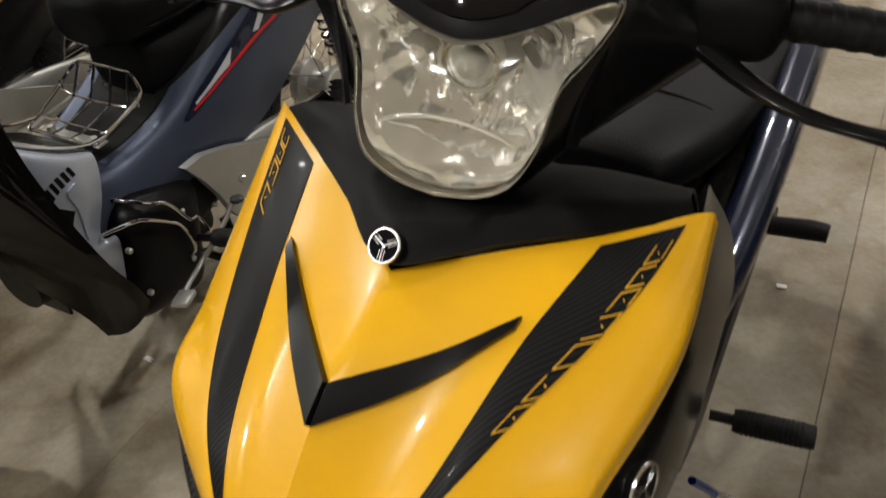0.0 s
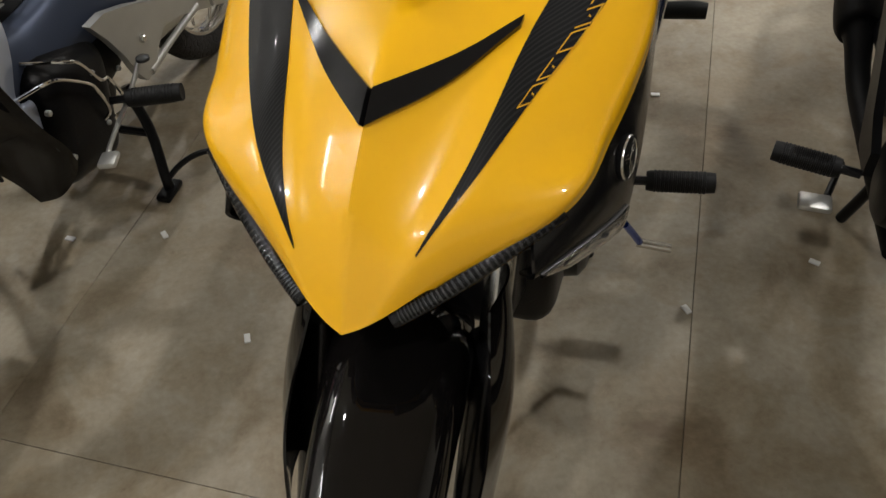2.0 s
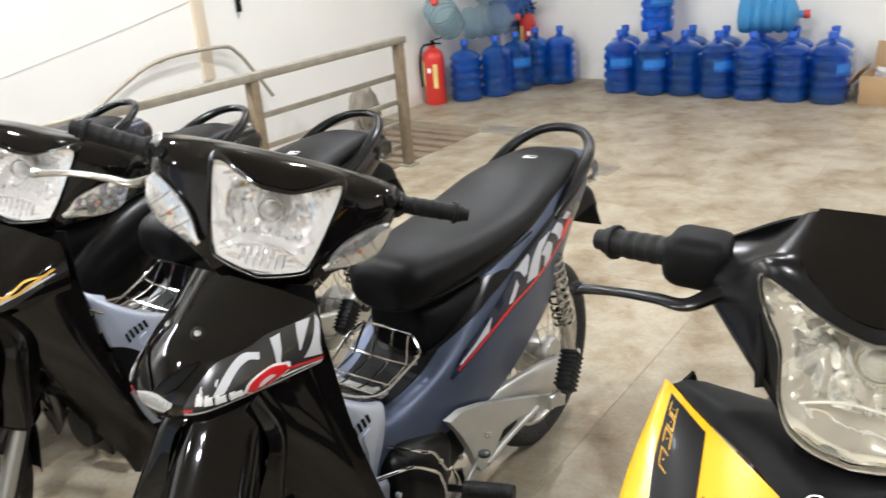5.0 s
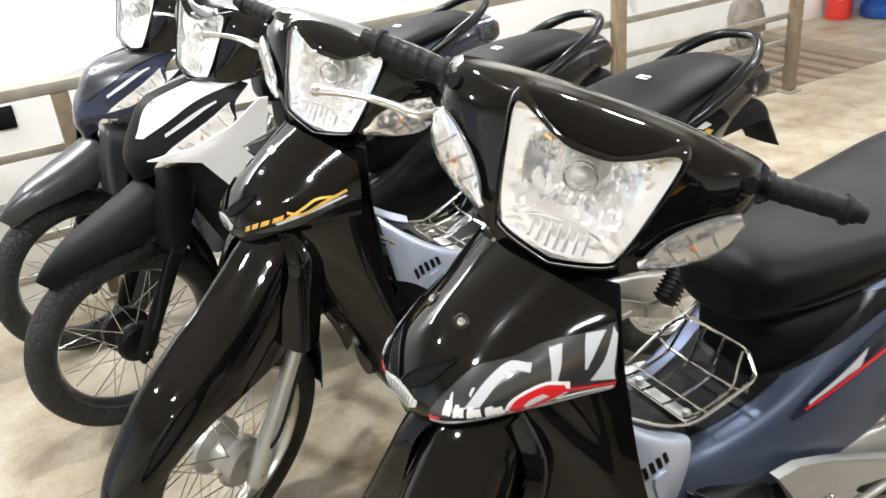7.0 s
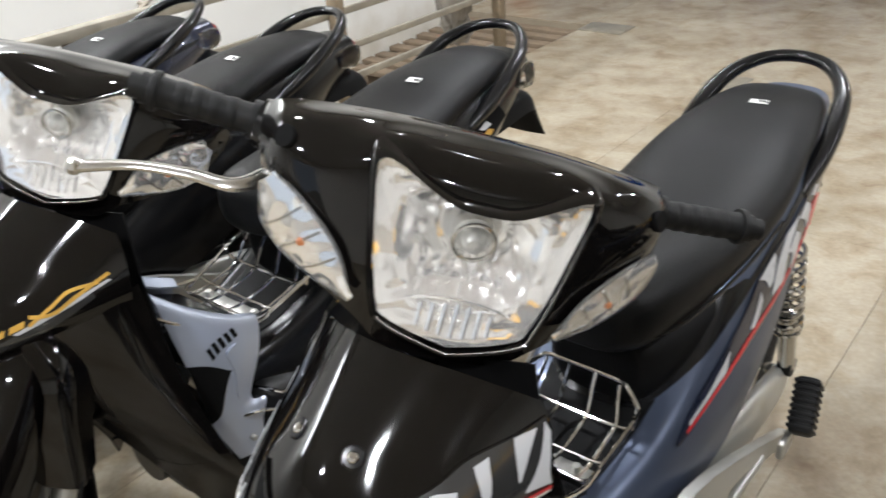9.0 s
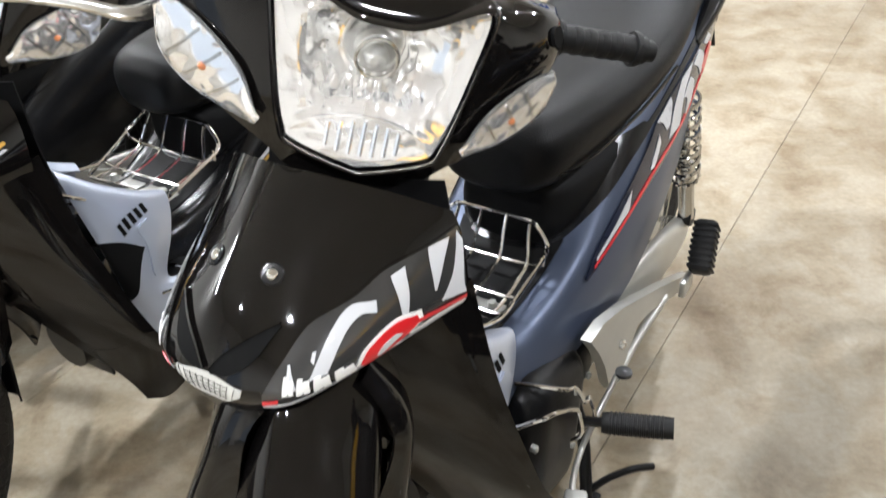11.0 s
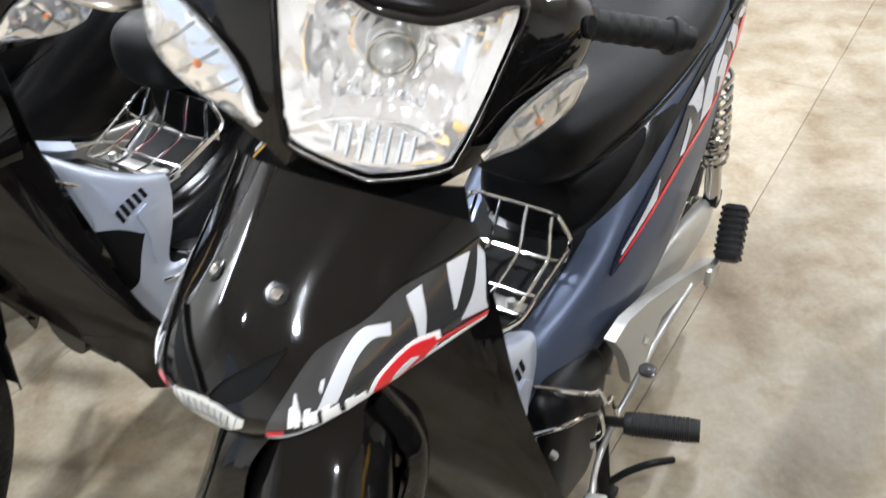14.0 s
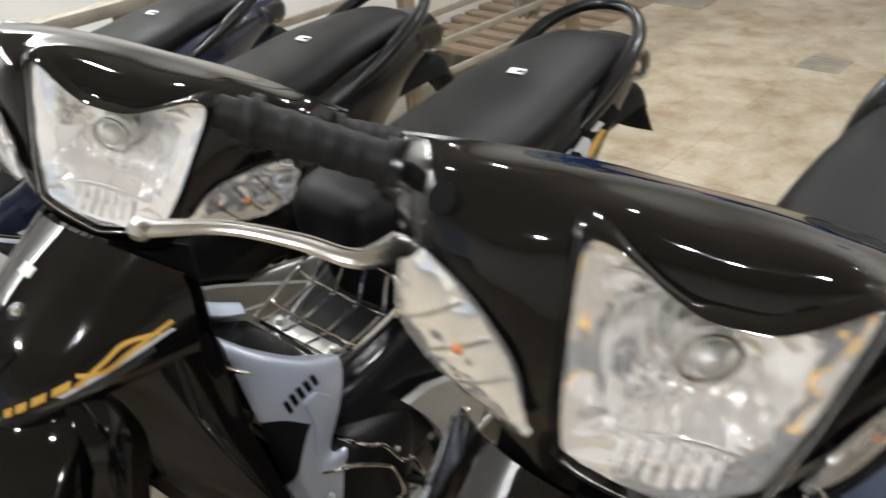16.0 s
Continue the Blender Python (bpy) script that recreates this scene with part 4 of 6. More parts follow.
        ts = Surf(tp)
        sv = part("tunnel_panel", panel(tp, 48, 18, .004, (0, sd, .3)), M["silver"], bike, "silver step-through panel with a zigzag edge", tf=T2)
        part("tunnel_recess", strip(ts, [(.46, .0), (.47, .25), (.5, .5)], [(.72, .0), (.66, .25), (.5, .53)], 12, 6, .0015, .001, (0, sd, .3)), M["dark_black"], sv, "dark cut-out", tf=T2)
        part("panel_ridge", strip(ts, [(.36, .62), (.42, .5), (.5, .56), (.6, .6)], [(.4, .78), (.46, .7), (.52, .68), (.62, .64)], 12, 5, .004, .004, (0, sd, .3)), M["silver"], sv, tf=T2)
        p = ts.at([(.88, .8)], .0, (0, sd, .3))[0]
        part("panel_bolt", lathe([(0, .004 * sd), (.005, .004 * sd), (.006, .001 * sd), (.006, -.003 * sd)], p, "y", 14), M["engine"], sv, tf=T2)
        for k in range(5):
            u0, v0 = .4 - .03 * k, .3 + .075 * k
            part("lettering_bar", strip(ts, [(u0, v0), (u0 - .016, v0 + .045)], [(u0 + .05, v0 + .03), (u0 + .034, v0 + .075)], 4, 3, .0012, .0008, (0, sd, .3)), M["ink"], sv, tf=T2)
        part("under_seat_panel", strip(bd, q([(.40, .0), (.44, .06), (.465, .108), (.505, .165), (.535, .198), (.565, .222), (.75, .24), (.93, .28)]), q([(.33, .0), (.34, .09), (.37, .147), (.43, .208), (.5, .228), (.56, .238), (.72, .262), (.9, .3)]), 34, 7, .0024, .003, (0, sd, .3)), M["satin_black"], bodyp, "black panel under the seat")
        if o["side_film"]:
            main, accent = o["side_film"]

            def film(a, b, material, n=14, m=3, lift=.0055, label=""):
                part("film", strip(bd, q(a), q(b), n, m, lift, .001, (0, sd, .3)), M[material], bodyp, label)

            up = [(.33, .287), (.385, .264), (.475, .263), (.53, .255), (.56, .243), (.625, .25), (.715, .275), (.8, .29)]
            low = [(.332, .297), (.42, .306), (.5, .322), (.57, .345), (.62, .36), (.68, .37), (.74, .375), (.82, .37)]
            film(up, low, "navy" if accent == "red" else "ink", 28, 7, .004, "dark glossy film with letter shapes")
            film([(.355, .288), (.455, .301), (.525, .312), (.595, .337), (.66, .35), (.73, .352)], [(.353, .293), (.457, .309), (.53, .321), (.597, .345), (.662, .358), (.735, .36)], accent, 20)
            film([(.365, .28), (.415, .281), (.468, .275)], [(.362, .286), (.42, .292), (.45, .298)], main)
            film([(.515, .3), (.535, .285), (.552, .27)], [(.525, .309), (.54, .3), (.552, .29)], main)
            film([(.555, .243), (.565, .262), (.57, .29)], [(.598, .245), (.596, .262), (.58, .292)], main)
            film([(.572, .315), (.6, .278), (.635, .256)], [(.605, .337), (.632, .292), (.675, .27)], main)
            film([(.628, .3), (.638, .32), (.628, .347)], [(.658, .29), (.668, .318), (.652, .347)], main)
            film([(.675, .28), (.69, .31), (.695, .342)], [(.705, .277), (.718, .31), (.715, .342)], main)
            film([(.725, .29), (.74, .315)], [(.75, .29), (.762, .32)], main, 6)
            film([(.705, .335), (.72, .325), (.75, .322)], [(.712, .365), (.735, .36), (.765, .35)], accent, 8, 3, .006)
    seat_rings = [oval(*s) for s in ((.11, .715, .75, .035), (.102, .7, .785, .07), (.066, .688, .81, .1), (-.03, .688, .817, .122), (-.16, .705, .814, .138), (-.31, .736, .824, .145), (-.45, .773, .848, .132), (-.6, .795, .858, .108), (-.68, .808, .853, .085), (-.705, .82, .842, .05))]
    part("under_seat_box", loft([oval(*s) for s in ((.05, .6, .69, .05), (.04, .565, .70, .082), (-.04, .58, .705, .112), (-.16, .64, .72, .13), (-.31, .69, .755, .136), (-.45, .74, .79, .122))], 4), M["dark_black"], bike, "matt black box under the seat")
    st = part("seat", loft(seat_rings, 5), M["seat"], bike, "black vinyl seat")
    for sd in (-1, 1):
        part("seat_piping", tube([(.075, .088 * sd, .724), (.0, .117 * sd, .724), (-.16, .139 * sd, .738), (-.3, .146 * sd, .757)], .0028, 6, 6), M["satin_black"], st)
    sx = o.get("sticker", -.56)
    zs = 0.8575 if sx < -.5 else 0.846
    lab = part("sticker", block(sx, 0.0, zs, .02, .034, .002, .0004, Euler((0, radians(-2 if sx < -.5 else 9), radians(8))).to_matrix()), M["label"], bike, "small white paper label")
    for k in range(3):
        part("print_bar", block(sx, .002 + .006 * k, zs + .0013, .009, .004, .0008, 0), M["ink"], lab)
    # tail
    rail = [(-.44, .128, .745), (-.52, .132, .78), (-.6, .13, .82), (-.685, .112, .858), (-.745, .065, .882), (-.768, 0, .888)]
    rail = rail + [(x, -y, z) for x, y, z in rail[-2::-1]]
    part("grab_rail", tube(rail, [.012, .018, .018, .0155, .013, .0125, .013, .0155, .018, .018, .012], 12, 6), M["satin_black"], bike, "black grab rail round the seat's end")
    tl = loft([oval(-.755, .77, .80, .04), oval(-.782, .76, .812, .05), oval(-.806, .765, .805, .042), oval(-.815, .775, .795, .025)], 4)
    part("tail_lamp", tl, M["red_lens"], bike, "red tail lamp")
    for sd in (-1, 1):
        part("rear_signal", loft([oval(-.70, .755, .805, .012, y=.1 * sd), oval(-.745, .748, .81, .016, y=.093 * sd), oval(-.78, .76, .8, .008, y=.08 * sd)], 4), M["lens_old"], bike, "clear rear turn signal")
    fl = [[(-.6, 0, .72), (-.6, .06, .71), (-.6, .085, .66)], [(-.76, 0, .73), (-.77, .06, .72), (-.78, .08, .67)], [(-.82, 0, .67), (-.825, .055, .66), (-.825, .065, .63)], [(-.87, 0, .57), (-.875, .05, .57), (-.875, .058, .57)]]
    part("rear_fender", panel(fl, 16, 17, .004, (0, 0, 1), True), M["dark_black"], bike, "black plastic rear fender")
    # engine and running gear
    eng = part("engine", join(block(.13, 0, .32, .24, .2, .16, .03, seg=4), loft([[(.24 + .0 * k, .055 * math.cos(a), .345 + .055 * math.sin(a)) for a in np.linspace(0, 2 * math.pi, 17)[:-1]] for k in (0,)] + [[(.42, .05 * math.cos(a), .375 + .05 * math.sin(a)) for a in np.linspace(0, 2 * math.pi, 17)[:-1]]], 2)), M["engine"], bike, "black air-cooled engine")
    for k in range(7):
        part("fin", block(.27 + .02 * k, 0, .35 + .0035 * k, .006, .135, .135, .002), M["engine"], eng)
    part("crank_cover", block(.205, .115, .345, .21, .114, .26, .054, Euler((0, radians(-14), 0)).to_matrix(), 5), M["engine"], eng, "rounded black crankcase cover")
    part("sprocket_cover", block(.09, .115, .385, .13, .07, .12, .028, Euler((0, radians(12), 0)).to_matrix(), 5), M["engine"], eng)
    for bx, bz in ((.3, .42), (.29, .31), (.17, .3), (.16, .41), (.05, .42), (.06, .35)):
        part("case_bolt", lathe([(0, .006), (.004, .006), (.006, .004), (.006, -.004)], (bx, .171 if bx > .15 else .15, bz), "y", 8), M["alu"], eng)
    part("clutch_cover", lathe([(.0, -.155), (.06, -.154), (.075, -.145), (.084, -.12), (.086, -.09)], (.13, 0, .31), "y", 40), M["alu"], eng)
    gd = part("engine_guard", tube([(.33, .12, .45), (.29, .18, .475), (.262, .19, .467), (.21, .19, .425), (.186, .19, .395), (.17, .187, .33), (.18, .15, .295)], .0035, 8, 6), M["chrome"], bike, "chromed wire engine guard")
    part("guard_wire", tube([(.26, .12, .49), (.23, .185, .482), (.2, .19, .46), (.165, .19, .4), (.14, .188, .385), (.12, .188, .31), (.15, .15, .28)], .0035, 8, 6), M["chrome"], gd)
    part("exhaust", tube([(.36, -.03, .31), (.3, -.08, .2), (.1, -.13, .19), (-.2, -.16, .22), (-.35, -.165, .26)], .017, 12, 6), M["steel"], bike)
    part("muffler", tube([(-.3, -.168, .25), (-.36, -.17, .27), (-.75, -.175, .4), (-.78, -.175, .41)], [.022, .043, .045, .03], 18, 6), M["dark_black"], bike, "black muffler with steel heat shield")
    arm = [oval(-.01, .3, .4, .014, y=.12), oval(-.1, .3, .42, .018, y=.13), oval(-.3, .28, .39, .018, y=.132), oval(-.46, .26, .345, .018, y=.125), oval(-.58, .262, .305, .01, y=.118)]
    part("chain_case", loft(arm, 5), M["alu"], bike, "silver chain case")
    br = [(.13, .49), (.08, .49), (.0, .462), (-.08, .425), (-.2, .372), (-.3, .325), (-.355, .297), (-.352, .268), (-.25, .308), (-.15, .348), (-.085, .362), (-.045, .335), (-.015, .3), (.025, .3), (.045, .33), (.065, .385), (.095, .44)]
    part("peg_bracket", prism(br, .018, lambda a, b, c: (a, .165 + c + .12 * max(0, -a - .1) * .4, b)), M["alu"], bike, "cast aluminium passenger peg bracket")
    for sd in (-1, 1):
        part("bracket_strut", tube([(.0, .176 * sd, .305), (-.1, .178 * sd, .316), (-.22, .186 * sd, .332)], [.011, .008, .009], 10, 5), M["alu"], bike)
        part("bracket_bolt", lathe([(0, .008 * sd), (.007, .008 * sd), (.009, .004 * sd), (.009, -.004 * sd)], (.0, .184 * sd, .385), "y", 6), M["steel"], bike)
    passenger_peg(bike, (-.325, .222, .39), 1)
    passenger_peg(bike, (-.335, -.222, .41), -1)
    part("peg_bracket", prism(br, .018, lambda a, b, c: (a, -.165 - c, b)), M["alu"], bike)
    for sd in (-1, 1):
        shock(bike, (-.42, .13 * sd, .66), (-.5, .135 * sd, .335))
        foot_peg(bike, (.14, .2 * sd, .338), (.104, .312 * sd, .344))
        part("swing_arm", tube([(-.1, .1 * sd, .3), (-.55, .11 * sd, .278)], .016, 10, 2), M["engine"], bike)
    gl = part("gear_lever", tube([(.055, .2, .37), (.075, .195, .345), (.11, .188, .315), (.17, .188, .292), (.22, .198, .285), (.25, .21, .285)], .005, 10, 5), M["alu"], bike, "dull silver heel and toe gear lever")
    part("heel_pad", lathe([(0, .005), (.01, .0045), (.014, .002), (.014, -.003), (.0, -.004)], (.052, .21, .375), "z", 18), M["steel_grey"], gl, "round silver heel pad")
    part("toe_pad", block(.262, .22, .287, .05, .036, .014, .0065, Euler((0, radians(-8), radians(20))).to_matrix()), M["alu"], gl, "ribbed silver toe pad")
    legs = [tube([(-.02, .08 * sd, .24), (.0, .12 * sd, .14), (.045, .15 * sd, .04), (.05, .155 * sd, .012)], .012, 10, 4) for sd in (-1, 1)]
    sdst = part("centre_stand", join(*legs, tube([(.0, .12, .13), (.0, -.12, .13)], .01, 8, 1)), M["engine"], bike, "black centre stand")
    for sd in (-1, 1):
        part("stand_foot", block(.055, .155 * sd, .008, .07, .035, .016, .005), M["engine"], sdst)
    part("stand_lever", tube([(.045, .15, .03), (.02, .18, .06), (-.01, .215, .075), (-.05, .245, .06)], .007, 8, 5), M["engine"], sdst)
    rack(bike, T @ Matrix.Translation((.015, 0, .014)) @ Matrix.Diagonal((1.1, 1.2, 1, 1)) if "tunnel" in o else T)
    return bike


def bike_at(x, y, a):
    return pose(x, y, 0, 0, 0, -90 - a)


# ---- the sports underbones ----
FAIR = [[(.472, 0, .925), (.425, .07, .934), (.38, .133, .938), (.345, .196, .956), (.336, .206, .944)],
        [(.56, 0, .89), (.517, .066, .888), (.482, .125, .898), (.42, .202, .89), (.402, .211, .866)],
        [(.628, 0, .832), (.596, .058, .836), (.572, .11, .853), (.51, .184, .846), (.495, .196, .824)],
        [(.664, 0, .778), (.648, .042, .79), (.632, .085, .808), (.582, .164, .814), (.572, .172, .797)],
        [(.692, 0, .716), (.686, .018, .724), (.674, .04, .736), (.652, .07, .753), (.646, .075, .743)]]
COWL_Y = [[(.275, 0, 1.158), (.28, .05, 1.158), (.275, .08, 1.152), (.25, .115, 1.118), (.235, .175, 1.088)],
          [(.332, 0, 1.12), (.335, .05, 1.128), (.325, .088, 1.128), (.29, .135, 1.1), (.26, .19, 1.075)],
          [(.37, 0, 1.078), (.365, .05, 1.092), (.348, .105, 1.112), (.31, .145, 1.075), (.27, .19, 1.055)],
          [(.405, 0, 1.0), (.395, .05, 1.0), (.372, .09, 1.015), (.32, .13, 1.02), (.26, .17, 1.03)],
          [(.408, 0, .938), (.392, .04, .948), (.365, .07, .97), (.32, .1, .99), (.26, .13, 1.0)]]
LAMP_Y = [(0, 1.07), (.03, 1.077), (.062, 1.091), (.09, 1.102), (.107, 1.107), (.108, 1.096), (.096, 1.074), (.08, 1.053), (.074, 1.032), (.07, 1.01), (.057, .988), (.033, .972), (0, .966)]
SIDE_Y = [[(.30, .188, .95), (.345, .194, .938), (.42, .193, .88), (.505, .176, .836), (.575, .142, .798)],
          [(.22, .2, .84), (.32, .208, .82), (.4, .213, .79), (.5, .203, .77), (.6, .152, .757)],
          [(.16, .2, .7), (.28, .21, .66), (.38, .214, .665), (.46, .209, .69), (.6, .152, .735)],
          [(.12, .17, .52), (.24, .18, .48), (.34, .19, .55), (.43, .19, .63), (.56, .13, .69)]]


def sports_underbone(name, at, label, o):
    bike = thing(name, at, label, "motorbike", "parked motorbikes")
    S = steer_about(0.36, 0.95, 25, o.get("steer", 11))
    paint = M[o["paint"]]
    wheel(bike, 0.70, 0.285, 0.285, 0.08, S, cast=True, hub="disc", rim="engine")
    wheel(bike, -0.59, 0.29, 0.29, 0.1, None, cast=True, hub="disc", rim="engine")
    for y in (-0.095, 0.095):
        leg = part("fork_leg", tube([(.70, y, .27), (.69, y, .3), (.56, y, .57)], [.026, .025, .024], 14, 3), M["satin_black"], bike, tf=S)
        part("fork_tube", tube([(.565, y, .56), (.40, y, .9)], .016, 12, 1), M["steel"], leg, tf=S)
    rows = []
    for th, w, dr in ((10, .022, 0), (32, .045, .004), (60, .062, .01), (88, .072, .02), (112, .078, .022), (140, .072, .01), (165, .066, 0)):
        t = radians(th)
        rows.append([(0.70 + (.33 + dr + k) * math.cos(t), y, .285 + (.33 + dr + k) * math.sin(t)) for y, k in ((0, .0), (w * .45, -.002), (w * .85, -.02), (w, -.05), (w * .98, -.09))])
    fd = part("front_fender", panel(rows, 40, 33, .003, (0, 0, 1), True), M["gloss_black"], bike, "glossy black front fender", tf=S)
    for sd in (-1, 1):
        wing = [[(.60, .09 * sd, .66), (.56, .105 * sd, .67), (.53, .1 * sd, .665)], [(.70, .105 * sd, .56), (.62, .125 * sd, .55), (.55, .115 * sd, .54)], [(.76, .095 * sd, .45), (.68, .118 * sd, .42), (.60, .11 * sd, .42)]]
        part("fender_wing", panel(wing, 12, 10, .003, (.4, sd, 0)), M["gloss_black"], fd, tf=S)
    # fairing
    fs = Surf(FAIR, "crease")
    fair = part("front_fairing", panel(FAIR, 44, 61, .005, (1, 0, .5), "crease"), paint, bike, o["fair_label"])
    for sg in (-1, 1):
        def q(pairs):
            return [(u, .5 + sg * v * .75) for u, v in pairs]
        inn = [(.025, .34), (.2, .3), (.38, .285), (.6, .275), (.79, .268)] if sg > 0 else [(.025, .34), (.2, .288), (.38, .25), (.6, .235), (.81, .235)]
        outl = [(.02, .468), (.2, .41), (.38, .358), (.6, .312), (.8, .276)] if sg > 0 else [(.02, .468), (.2, .43), (.38, .385), (.6, .325), (.83, .243)]
        part("stripe", strip(fs, q(inn), q(outl), 40, 9, .0012, .0012), M[o.get("stripe", "carbon")], fair, "black carbon-look stripe")
        part("chevron", strip(fs, q([(.16, .272), (.21, .14), (.256, 0)]), q([(.185, .272), (.285, .13), (.345, 0)]), 22, 5, .006, .006), M["satin_black"], fair, "black raised chevron trim")
        if o.get("letters"):
            k0 = 7 if sg > 0 else 4
            for k in range(k0):
                w0, w1 = (k + .08) / k0, (k + .86) / k0
                line = spline([(.045, .44), (.2, .396), (.4, .345)] if sg > 0 else [(.035, .44), (.1, .425), (.2, .4)], [w0, w1, (w0 + w1) / 2])
                (ua, va), (ub, vb) = line[0], line[1]
                hi, sl = .0115, .06 * (ub - ua)
                c4 = [(ua + sl, va - hi), (ub + sl, vb - hi), (ub - sl, vb + hi), (ua - sl, va + hi)]
                mid = [((c4[0][0] + c4[1][0]) / 2, va - hi * .2), ((c4[2][0] + c4[3][0]) / 2, vb + hi * .4)]
                for m, (p0, p1) in enumerate(list(zip(c4, c4[1:] + c4[:1])) + [tuple(mid)]):
                    if (k + m) % 5 == 3:
                        continue
                    along = m in (0, 2)
                    du, dv = (0, .0026) if along else (.004, 0)
                    part("lettering_outline", strip(fs, q([p0, p1]), q([(p0[0] + du, p0[1] + dv), (p1[0] + du, p1[1] + dv)]), 4, 3, .0022, .0006), M["letter"], fair)
    nk = [[(.478, 0, .938), (.428, .07, .943), (.383, .133, .945), (.347, .19, .956)], [(.44, 0, .96), (.385, .07, .955), (.345, .13, .95), (.32, .18, .95)], [(.33, 0, .94), (.29, .08, .93), (.27, .13, .92), (.26, .17, .91)], [(.2, 0, .86), (.2, .08, .85), (.2, .13, .84), (.2, .17, .82)]]
    inner = part("inner_cowl", panel(nk, 24, 33, .004, (0, 0, 1), True), M["dark_black"], bike, "matt black inner cowl")
    e = Matrix.Translation((.474, 0, .951)) @ Matrix.Rotation(radians(48), 4, "Y") @ Matrix.Scale(.62, 4)
    em = part("emblem", lathe([(0.0, 0.003), (.0175, .003), (.019, .0045), (.021, .0045), (.022, .003), (.022, -.004)], (0, 0, 0), "z", 36), M["ink"], inner, "round silver emblem", tf=e)
    part("emblem_ring", lathe([(.0185, .0035), (.0195, .0055), (.0215, .0055), (.0225, .0035), (.0185, .0035)], (0, 0, 0), "z", 36), M["steel"], em, tf=e)
    for k in range(3):
        t = e @ Matrix.Rotation(radians(120 * k), 4, "Z")
        part("emblem_arm", join(block(.009, 0, .0045, .018, .0022, .002, .0004), block(.012, .0035, .0045, .012, .0012, .002, .0003), block(.012, -.0035, .0045, .012, .0012, .002, .0003)), M["steel"], em, tf=t)
    for sd in (-1, 1):
        rows = [[(x, y * sd, z) for x, y, z in r] for r in SIDE_Y]
        ss = Surf(rows)
        sc = part("side_cowl", panel(rows, 30, 30, .004, (.3, sd, 0)), M["satin_black"], bike, "black side cowl")
        leaf_lamp(bike, ss, [(.585, .7), (.57, .85), (.6, .985)], [(.76, .72), (.77, .86), (.68, .985)], (.66, .82), None, out=(.4, sd, 0), smoked=True)
        bt = Matrix.Translation(ss.at([(.31, .67)], .001, (.3, sd, 0))[0]) @ upright(ss, (.31, .67), (.3, sd, 0))
        bdg = part("side_badge", lathe([(0, .002), (.019, .002), (.022, 0), (.022, -.003)], (0, 0, 0), "z", 32), M["ink"], sc, "round badge", tf=bt)
        part("badge_ring", lathe([(.0185, .002), (.019, .003), (.0215, .003), (.022, .001), (.0185, .002)], (0, 0, 0), "z", 32), M["steel"], bdg, tf=bt)
        for k in range(3):
            part("badge_arm", join(block(.0095, 0, .0025, .018, .0022, .0012, .0003), block(.0125, .0035, .0025, .012, .0012, .0012, .0002), block(.0125, -.0035, .0025, .012, .0012, .0012, .0002)), M["steel"], bdg, tf=bt @ Matrix.Rotation(radians(120 * k + 30), 4, "Z"))
        line = [(.672, .042, .728), (.65, .075, .744), (.615, .12, .77), (.57, .168, .797)]
        line = [(x, y * sd, z) for x, y, z in line]
        drl = part("running_light", tube(line, .007, 10, 10, flat=.9), M["dark_black"], bike, "ribbed running light strip under the fairing")
        for k in range(30):
            a, b = spline(line, [.06 + .03 * k, .06 + .03 * k + .01])
            part("rib", tube([a, b], .0076, 8, 1, flat=.9), M["steel_grey"], drl)
        ln = part("lens", tube(line, .0095, 12, 10), M["lens"], drl)
        ln.visible_shadow = False
    un = [[(.68, 0, .708), (.645, .06, .738), (.6, .11, .76), (.55, .155, .785)], [(.58, 0, .67), (.56, .06, .68), (.54, .11, .69), (.52, .15, .7)], [(.44, 0, .62), (.44, .06, .62), (.43, .1, .62), (.42, .13, .62)]]
    part("nose_underside", panel(un, 12, 21, .004, (.5, 0, -1), True), M["dark_black"], bike)
    # cowl
    ring = closed_line(LAMP_Y)
    small = np.array([(0, 1.03)]) + (ring - (0, 1.03)) * 1.03
    cw = Surf(COWL_Y, True)
    cowl = part("handlebar_cowl", panel(COWL_Y, 80, 131, .004, (1, 0, .3), True, 0, lambda p: p[0] > .31 and inside(p[1], p[2], small)), M["satin_black"], bike, "satin black handlebar cowl with a screen", tf=S)
    part("screen", strip(cw, [(0, .29), (.2, .285), (.36, .31), (.47, .4)], [(0, .71), (.2, .715), (.36, .69), (.47, .6)], 14, 18, .004, .004), M["gloss_black"], cowl, "short glossy black screen", tf=S)
    bk = [[(.27, 0, 1.156), (.272, .08, 1.15), (.235, .175, 1.086)], [(.23, 0, 1.06), (.23, .08, 1.06), (.22, .17, 1.04)], [(.26, 0, .98), (.26, .08, .98), (.25, .13, 1.0)]]
    part("cowl_back", panel(bk, 12, 21, .004, (-1, 0, 0), True), M["dark_black"], cowl, tf=S)
    headlamp(bike, LAMP_Y, lambda y, z: .423 - max(0, z - .99) * .56 - y * y * 1.1 - max(0, .99 - z) * .12, .05, .010, (.008, 1.05), S, lens="lens_old", bezel="trim_clear", thin=.4)
